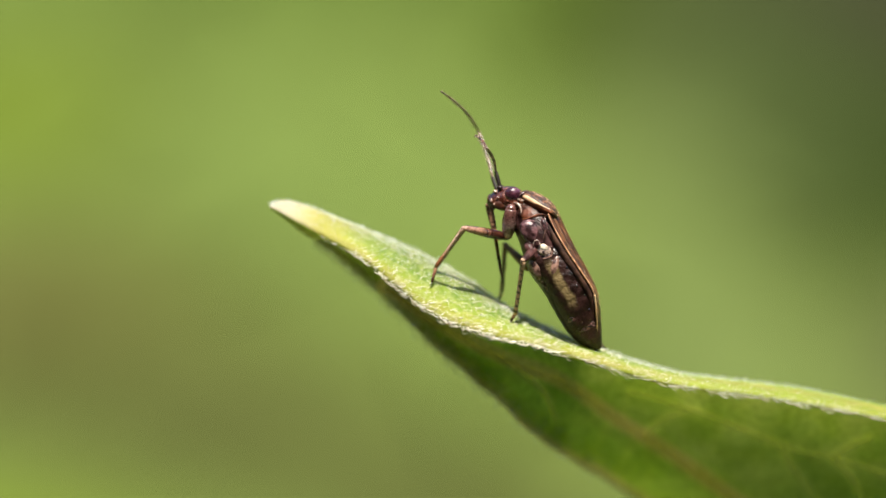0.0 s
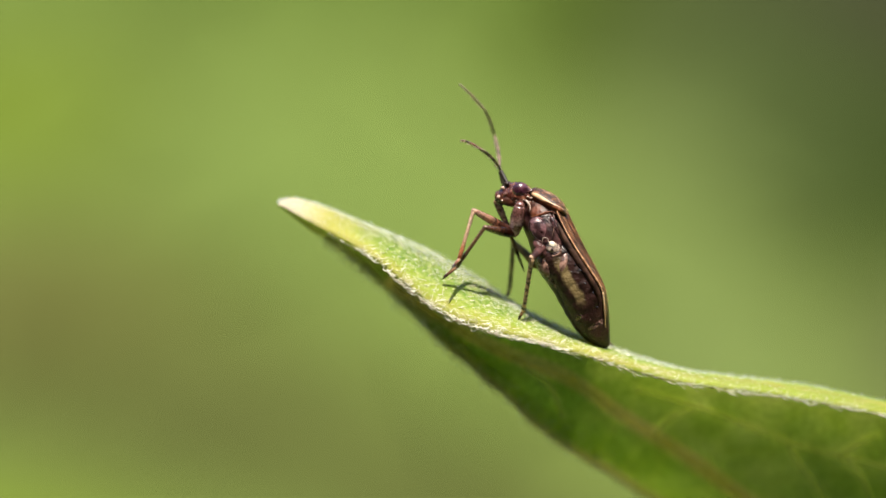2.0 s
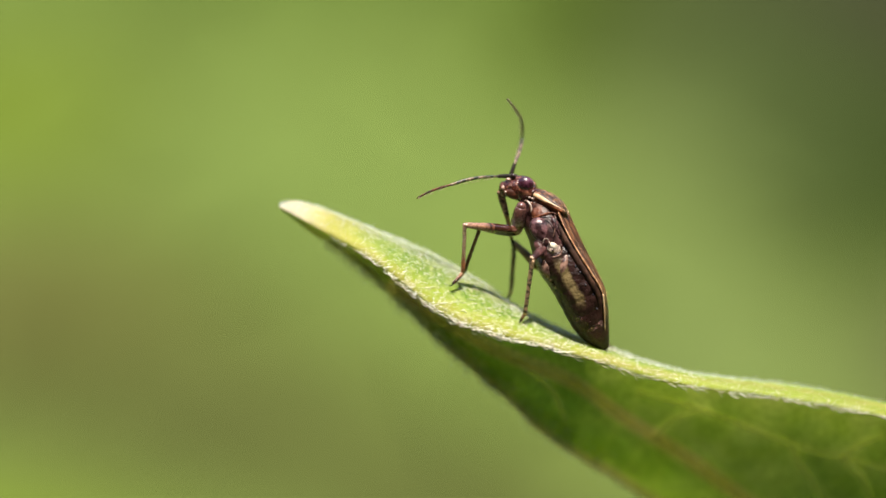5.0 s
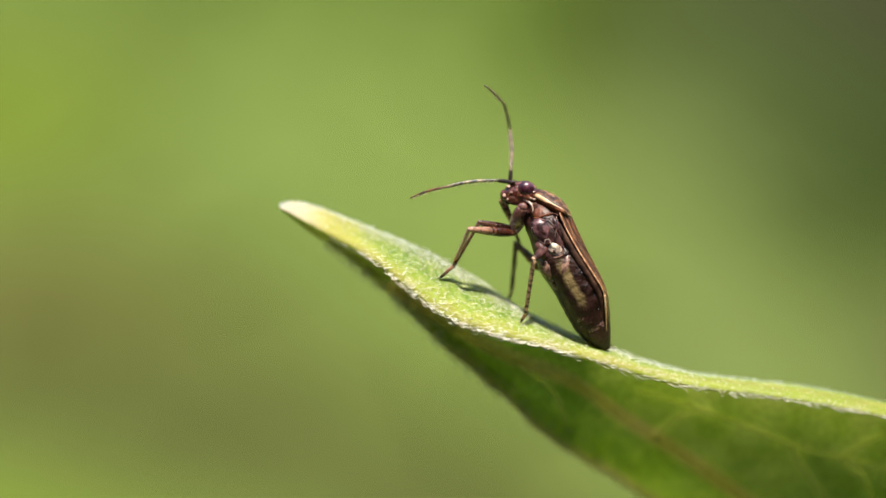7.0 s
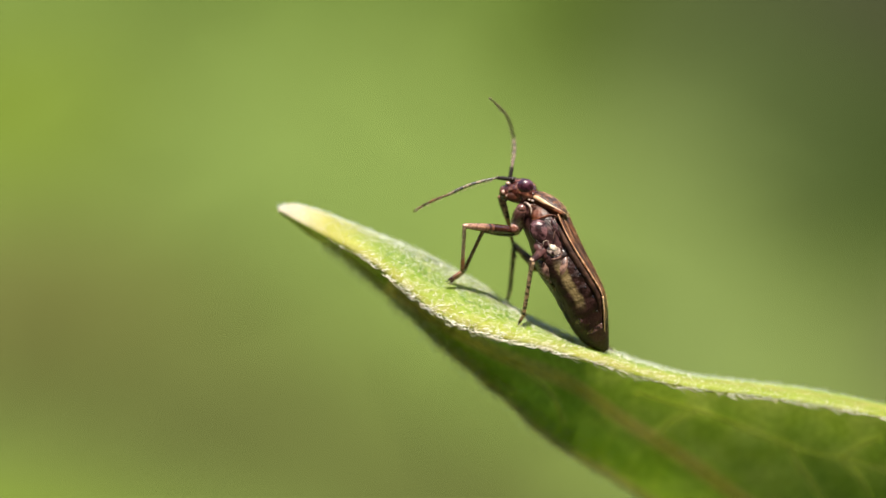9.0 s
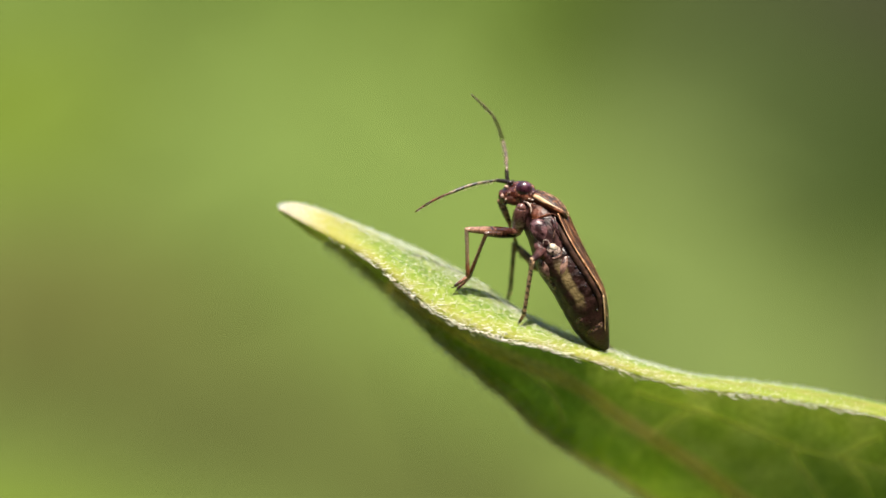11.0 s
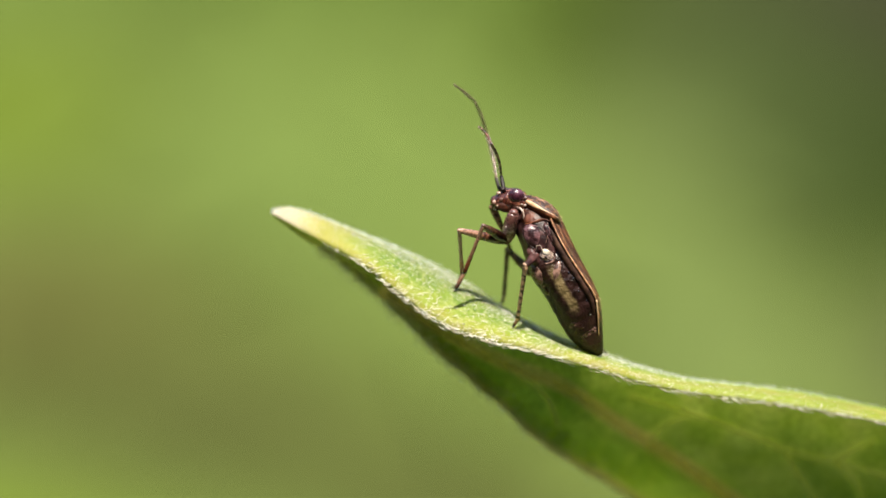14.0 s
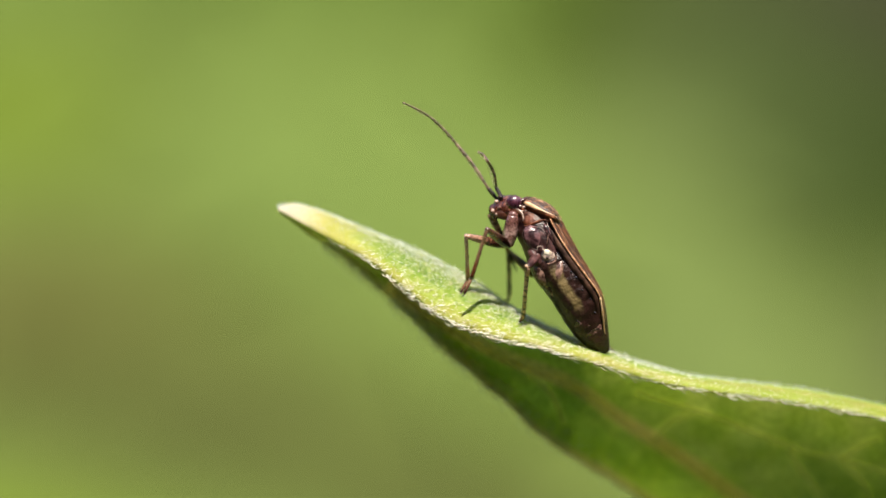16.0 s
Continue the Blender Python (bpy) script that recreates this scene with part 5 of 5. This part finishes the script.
def grooming():
    """eye, face: of the head. near, far: antenna joints. n, f: hip, knee, ankle and claw of the near and far foreleg. beak: its tip."""
    key(0, eye=(908, 343), face=(864, 353), near=(877, 303, 862, 263, 841, 239), far=(871, 312, 846, 232, 820, 194, 780, 162),
        n=(898, 420, 822, 403, 771, 474, 761, 506), f=(898, 420, 820, 404, 772, 472, 763, 505), beak=(889, 499))
    key(0.3, n=(903, 418, 838, 385, 775, 445, 748, 458), f=(903, 416, 836, 384, 777, 446, 752, 462))
    key(0.5, eye=(919, 337), face=(874, 350), near=(888, 300, 871, 251, 850, 228), far=(880, 301, 864, 225, 845, 185, 808, 155),
        n=(908, 410, 859, 386, 832, 480, 817, 506), f=(908, 415, 823, 398, 831, 478, 829, 514), beak=(923, 483))
    key(0.8, n=(906, 412, 846, 392, 792, 474, 772, 505), f=(906, 410, 834, 384, 794, 470, 774, 502))
    key(1, eye=(917, 337), face=(873, 349), near=(889, 303, 873, 250, 854, 224), far=(882, 303, 866, 240, 842, 192, 800, 160),
        n=(905, 412, 847, 399, 796, 470, 786, 510), f=(905, 408, 838, 373, 797, 468, 787, 508), beak=(922, 484))
    key(1.2, n=(910, 412, 856, 390, 826, 465, 819, 489), f=(908, 408, 845, 372, 824, 460, 816, 486))
    key(1.5, eye=(925, 333), face=(882, 345), near=(897, 297, 872, 250, 844, 224), far=(889, 301, 876, 240, 856, 190, 808, 152),
        n=(915, 412, 860, 395, 807, 463, 795, 494), f=(913, 408, 843, 368, 808, 460, 796, 492), beak=(930, 479))
    key(2, eye=(921, 335), face=(878, 347), near=(886, 302, 852, 265, 815, 248), far=(884, 300, 875, 240, 858, 195, 812, 148),
        n=(910, 415, 858, 403, 808, 473, 779, 497), f=(908, 412, 838, 373, 812, 462, 800, 475), beak=(928, 482))
    key(2.1, near=(876, 317, 815, 308, 764, 312), n=(910, 415, 872, 372, 815, 390, 788, 408), f=(908, 412, 862, 365, 812, 388, 785, 402))
    key(2.2, eye=(924, 332), face=(881, 342), near=(874, 341, 800, 385, 756, 426), n=(905, 410, 884, 352, 848, 348, 826, 340), f=(906, 408, 880, 345, 846, 346, 824, 334))
    key(2.3, near=(874, 344, 812, 377, 781, 414), far=(883, 300, 872, 250, 850, 205, 781, 190), n=(903, 409, 884, 352, 846, 350, 822, 336), f=(906, 407, 880, 340, 844, 346, 820, 330))
    key(2.4, near=(869, 344, 788, 382, 730, 414), n=(902, 408, 882, 354, 826, 362, 797, 352), f=(906, 406, 878, 328, 824, 354, 795, 342))
    key(2.5, eye=(922, 329), face=(879, 340), near=(868, 345, 782, 381, 719, 422), far=(880, 302, 868, 255, 848, 219, 808, 197),
        n=(900, 408, 880, 355, 808, 370, 773, 363), f=(905, 405, 878, 326, 812, 362, 782, 348), beak=(926, 488))
    key(2.7, near=(868, 345, 800, 395, 744, 443), n=(905, 408, 850, 362, 790, 392, 755, 398), f=(907, 405, 848, 342, 793, 390, 757, 392))
    key(3, eye=(923, 321), face=(880, 332), near=(871, 336, 828, 395, 797, 450), far=(891, 290, 888, 255, 878, 232, 845, 211),
        n=(915, 412, 868, 394, 805, 456, 787, 485), f=(910, 405, 820, 361, 800, 452, 772, 470), beak=(895, 470))
    key(3.5, eye=(938, 315), face=(890, 317), near=(887, 311, 848, 380, 830, 440), far=(918, 275, 926, 245, 917, 218, 893, 199),
        n=(920, 408, 872, 402, 827, 472, 802, 500), f=(918, 405, 823, 381, 825, 470, 797, 498), beak=(906, 455))
    key(3.8, near=(887, 310, 848, 379, 834, 440), n=(917, 411, 862, 405, 826, 480, 803, 505), f=(915, 407, 821, 388, 824, 478, 798, 504))
    key(3.9, near=(882, 307, 795, 307, 727, 314))
    key(4, eye=(929, 323), face=(885, 329), near=(882, 306, 795, 304, 733, 317), far=(909, 285, 919, 245, 917, 215, 892, 184),
        n=(915, 413, 848, 408, 824, 487, 803, 510), f=(912, 408, 819, 398, 822, 485, 800, 512), beak=(906, 461))
    key(4.2, near=(882, 311, 800, 330, 744, 363), n=(912, 410, 845, 392, 800, 462, 772, 484), f=(910, 408, 828, 388, 798, 460, 770, 480))
    key(4.8, near=(882, 311, 797, 326, 738, 350), n=(914, 412, 850, 404, 822, 484, 801, 508), f=(911, 407, 822, 399, 821, 483, 800, 508))
    key(5.6, near=(882, 313, 798, 330, 740, 352), far=(915, 286, 928, 240, 926, 205, 902, 170))
    key(6.1, near=(884, 315, 806, 345, 752, 378))
    key(6.3, near=(885, 316, 851, 393, 832, 444), n=(915, 408, 850, 395, 815, 470, 792, 495), f=(911, 405, 830, 390, 813, 468, 790, 490))
    key(6.5, eye=(934, 326), face=(892, 330), near=(884, 315, 850, 395, 836, 444), far=(919, 286, 933, 235, 933, 195, 911, 157),
        n=(915, 408, 855, 405, 828, 487, 803, 513), f=(910, 405, 825, 401, 826, 485, 802, 508), beak=(924, 455))
    key(6.6, near=(883, 316, 795, 338, 727, 360), n=(913, 408, 853, 403, 826, 486, 801, 512), f=(909, 407, 826, 402, 825, 485, 801, 507))
    key(6.8, near=(883, 317, 794, 340, 726, 362), n=(911, 408, 851, 400, 822, 483, 798, 508), f=(909, 409, 828, 402, 820, 482, 797, 504))
    key(7, eye=(931, 333), face=(888, 345), near=(882, 320, 790, 331, 726, 351), far=(905, 292, 902, 228, 891, 183, 858, 152),
        n=(908, 408, 848, 394, 803, 470, 774, 497), f=(908, 413, 830, 406, 802, 472, 775, 495), beak=(928, 455))
    key(7.2, near=(882, 322, 790, 330, 726, 345), n=(908, 408, 850, 398, 822, 478, 806, 502), f=(908, 411, 832, 397, 820, 476, 804, 500))
    key(7.4, near=(883, 328, 793, 352, 726, 380), n=(909, 409, 852, 398, 814, 468, 795, 500), f=(909, 411, 835, 397, 812, 466, 793, 498))
    key(7.5, eye=(931, 335), face=(888, 347), near=(884, 334, 795, 371, 724, 413), far=(902, 298, 898, 235, 886, 190, 848, 154),
        n=(910, 412, 870, 372, 822, 408, 768, 415), f=(909, 410, 858, 362, 826, 400, 772, 417), beak=(930, 458))
    key(7.6, near=(877, 342, 796, 378, 727, 419), n=(905, 412, 880, 354, 832, 360, 800, 352), f=(906, 410, 876, 340, 832, 351, 797, 342))
    key(7.8, near=(875, 343, 786, 370, 706, 399), n=(904, 413, 874, 358, 802, 368, 767, 362), f=(906, 412, 864, 338, 802, 360, 765, 347))
    key(8, eye=(922, 342), face=(879, 352), near=(872, 350, 790, 395, 718, 440), far=(886, 312, 872, 245, 854, 198, 816, 165),
        n=(896, 415, 864, 360, 785, 395, 745, 394), f=(905, 415, 857, 334, 785, 392, 757, 379), beak=(912, 498))
    key(8.1, near=(872, 350, 800, 400, 752, 432), n=(900, 413, 860, 360, 795, 402, 758, 414), f=(904, 412, 838, 343, 795, 400, 757, 407))
    key(8.2, near=(878, 340, 826, 398, 785, 442), n=(908, 410, 866, 378, 805, 432, 776, 453), f=(908, 408, 835, 352, 803, 428, 773, 446))
    key(8.3, near=(885, 325, 846, 392, 815, 446), n=(913, 409, 868, 386, 808, 436, 779, 456), f=(911, 407, 832, 358, 806, 432, 776, 450))
    key(8.5, eye=(941, 322), face=(897, 328), near=(890, 319, 852, 393, 828, 446), far=(917, 286, 919, 250, 912, 210, 874, 172),
        n=(920, 408, 872, 396, 820, 458, 790, 485), f=(915, 405, 827, 366, 818, 455, 786, 477), beak=(920, 460))
    key(8.8, near=(885, 318, 849, 391, 828, 446), n=(914, 411, 860, 404, 819, 476, 788, 500), f=(912, 407, 823, 388, 817, 474, 786, 494))
    key(9, eye=(930, 329), face=(887, 338), near=(880, 315, 790, 346, 727, 377), far=(907, 290, 909, 245, 897, 205, 866, 174),
        n=(912, 412, 855, 408, 820, 482, 790, 505), f=(910, 408, 822, 400, 818, 480, 789, 500), beak=(914, 460))
    key(9.2, near=(882, 317, 798, 328, 735, 346), n=(913, 412, 852, 400, 812, 465, 792, 486), f=(911, 408, 829, 396, 810, 464, 790, 482))
    key(10.2, near=(879, 318, 790, 336, 729, 362), far=(901, 296, 896, 248, 882, 205, 846, 170), n=(913, 413, 858, 411, 826, 488, 798, 513), f=(911, 410, 824, 404, 824, 486, 796, 506))
    key(11.3, near=(880, 320, 797, 345, 738, 380))
    key(11.5, eye=(927, 334), face=(884, 347), near=(878, 322, 792, 332, 731, 351), far=(894, 302, 886, 250, 868, 207, 827, 167),
        n=(915, 415, 862, 416, 832, 494, 806, 522), f=(912, 412, 827, 408, 830, 492, 803, 512), beak=(926, 460))
    key(11.7, near=(880, 318, 808, 307, 749, 305))
    key(12, eye=(925, 334), face=(880, 348), near=(886, 312, 828, 279, 781, 266), far=(890, 302, 878, 245, 858, 200, 813, 159),
        n=(912, 417, 862, 416, 830, 495, 804, 522), f=(910, 413, 825, 410, 828, 494, 802, 512), beak=(925, 462))
    key(12.3, near=(890, 305, 862, 262, 832, 232))
    key(12.5, eye=(922, 344), face=(878, 352), near=(893, 301, 878, 248, 854, 213), far=(886, 310, 868, 235, 845, 190, 800, 152),
        n=(910, 420, 858, 422, 828, 495, 804, 525), f=(908, 417, 822, 414, 826, 493, 800, 520))
    key(13, eye=(920, 343), face=(877, 353), near=(894, 308, 877, 253, 854, 220), far=(883, 308, 867, 235, 838, 180, 803, 150),
        n=(908, 422, 852, 424, 827, 498, 804, 527), f=(906, 419, 822, 415, 826, 496, 802, 523), beak=(922, 468))
    key(13.5, eye=(916, 346), face=(872, 356), near=(889, 312, 873, 254, 851, 220), far=(880, 310, 865, 235, 845, 185, 806, 150),
        n=(900, 425, 857, 397, 822, 487, 805, 524), f=(900, 428, 815, 407, 821, 482, 804, 522))
    key(14, eye=(914, 346), face=(870, 356), near=(887, 312, 870, 255, 847, 223), far=(878, 315, 861, 235, 840, 180, 803, 150),
        n=(897, 425, 855, 400, 820, 488, 801, 525), f=(897, 428, 813, 408, 818, 485, 801, 522))
    key(14.2, far=(877, 315, 860, 236, 840, 182, 806, 152), near=(886, 314, 871, 257, 850, 226))
    key(14.5, eye=(909, 351), face=(865, 362), near=(884, 320, 873, 263, 859, 233), far=(859, 321, 803, 240, 757, 195, 710, 171),
        n=(897, 428, 860, 400, 828, 490, 813, 531), f=(893, 433, 814, 412, 828, 480, 811, 522), beak=(912, 474))
    key(15, eye=(914, 351), face=(870, 362), near=(888, 322, 873, 264, 854, 236), far=(866, 320, 814, 237, 772, 195, 728, 171),
        n=(900, 430, 862, 402, 834, 492, 817, 533), f=(897, 432, 818, 414, 832, 485, 816, 528))
    key(15.5, eye=(919, 338), face=(876, 348), near=(893, 305, 878, 252, 860, 222), far=(872, 306, 830, 230, 785, 182, 736, 152),
        n=(905, 415, 868, 387, 840, 478, 824, 518), f=(900, 418, 825, 402, 838, 470, 822, 512), beak=(922, 462))
    key(16, eye=(910, 358), face=(866, 372), near=(878, 332, 863, 285, 847, 269), far=(857, 325, 805, 252, 762, 208, 713, 182),
        n=(900, 438, 862, 406, 832, 500, 816, 532), f=(893, 440, 825, 418, 828, 495, 812, 525), beak=(915, 482))


def swayed(rows, t):
    """right, down and degrees at t."""
    return [float(np.interp(t, [r[0] for r in rows], [r[k] for r in rows])) for k in (1, 2, 3)]


def sway_pose(rows, pivot, at, t):
    """Pose of a thing whose rest place is at, swung about pivot."""
    right, down, deg = swayed(rows, t)
    p = plan(*pivot)
    return Matrix.Translation(p + flat(right, down)) @ Matrix.Rotation(radians(deg), 4, "Y") @ Matrix.Translation(plan(*at) - p)


def to_trunk(xy, t):
    """A point of the plan at t, taken back to where it lies on the resting bug."""
    right, down, deg = swayed(TRUNK_SWAY, t)
    c, s = math.cos(radians(deg)), math.sin(radians(deg))
    x, y = xy[0] - TRUNK_PIVOT[0] - right, xy[1] - TRUNK_PIVOT[1] - down
    return np.array([TRUNK_PIVOT[0] + c * x + s * y, TRUNK_PIVOT[1] - s * x + c * y])


def off_leaf(xy, t):
    """Where a point that rests on the leaf lies at t, in the plan."""
    right, down, deg = swayed(LEAF_SWAY, t)
    c, s = math.cos(radians(deg)), math.sin(radians(deg))
    x, y = xy[0] - LEAF_PIVOT[0], xy[1] - LEAF_PIVOT[1]
    return np.array([LEAF_PIVOT[0] + c * x - s * y + right, LEAF_PIVOT[1] + s * x + c * y + down])


def channel(name, t):
    rows = CHANNELS[name]
    ts = [r[0] for r in rows]
    data = np.array([r[1] for r in rows])
    return np.array([[np.interp(t, ts, data[:, i, k]) for k in (0, 1)] for i in range(data.shape[1])])


def aimed(base, tip):
    """Pose with its x axis from base to tip."""
    x = (tip - base).normalized()
    y = Vector((0, 1, 0)) - x * x.y
    if y.length < 0.12:
        y = Vector((0, 0, 1)) - x * x.z
    y.normalize()
    z = x.cross(y)
    m = Matrix((x, y, z)).transposed().to_4x4()
    m.translation = base
    return m


def chain(base, targets, lengths, ways):
    """Poses of pieces of fixed length, from joint to joint; ways: to which side in depth a foreshortened piece leans."""
    poses, p = [], np.array(base, float)
    for q, length, way in zip(targets, lengths, ways):
        flatway = np.array([q[0] - p[0], q[1] - p[1]])
        reach = np.hypot(*flatway)
        if reach > length * 0.995:
            flatway *= length * 0.995 / reach
            reach = length * 0.995
        depth = way * math.sqrt(length ** 2 - reach ** 2)
        e = p + np.array([flatway[0], flatway[1], depth])
        poses.append(aimed(bug_point(*p), bug_point(*e)))
        p = e
    return poses


CHANNELS = {}


def motions():
    grooming()
    for name, rows in TARGETS.items():
        CHANNELS[name] = [(t, np.array([to_trunk(p, t) for p in pts])) for t, pts in rows]
    walk(leaf, [(r[0], sway_pose(LEAF_SWAY, LEAF_PIVOT, LEAF_AT, r[0])) for r in LEAF_SWAY])
    walk(bug, [(r[0], sway_pose(TRUNK_SWAY, TRUNK_PIVOT, BUG_AT, r[0])) for r in TRUNK_SWAY])
    tracks = {ob: [] for ob in [head] + [o for group in limbs.values() for o in group]}
    rest = math.atan2(FACE0[1] - EYE0[1], FACE0[0] - EYE0[0])
    for step in range(161):
        t = step / 10
        eye, face = channel("eye", t)[0], channel("face", t)[0]
        turn = math.atan2(face[1] - eye[1], face[0] - eye[0]) - rest
        head_pose = Matrix.Translation(flat(eye[0] - BUG_AT[0], eye[1] - BUG_AT[1])) @ Matrix.Rotation(turn, 4, "Y")
        tracks[head].append((t, head_pose))

        def on_head(x, y, d):
            c, s = math.cos(turn), math.sin(turn)
            return (eye[0] + c * (x - EYE0[0]) - s * (y - EYE0[1]), eye[1] + s * (x - EYE0[0]) + c * (y - EYE0[1]), d)

        def play(group, base, targets, lengths, ways):
            for ob, m in zip(limbs[group], chain(base, targets, lengths, ways)):
                tracks[ob].append((t, m))

        play(("antenna", "near"), on_head(908, 323, -14), channel("near", t), NEAR_ANT, (1, -1, 1))
        play(("antenna", "far"), on_head(902, 328, 14), channel("far", t), FAR_ANT, (1, 1, -1, -1))
        beak = channel("beak", t)[0]
        root = on_head(889, 356, 0)
        middle = (root[0] * 0.66 + beak[0] * 0.34 + 2, root[1] * 0.66 + beak[1] * 0.34)
        play(("beak", "mid"), root, (middle, beak), BEAK, (1, 1))
        play(("fore", "near"), (925, 367, -28), channel("n", t), NEAR_FORE, (1, -1, 1, 1))
        play(("fore", "far"), (928, 369, 18), channel("f", t), FORE, (-1, -1, 1, -1))
        ankle, claw = (to_trunk(off_leaf(p, t), t) for p in ((930, 556), (921, 571)))
        play(("mid", "near"), (962, 443, -42), ((945, 459), ankle, claw), MID["near"], (-1, 1, 1))
        ankle, claw = (to_trunk(off_leaf(p, t), t) for p in ((905, 520), (898, 538)))
        play(("mid", "far"), (952, 470, 36), ((913, 431), ankle, claw), MID["far"], (1, 1, 1))
    for ob, rows in tracks.items():
        walk(ob, rows)


motions()
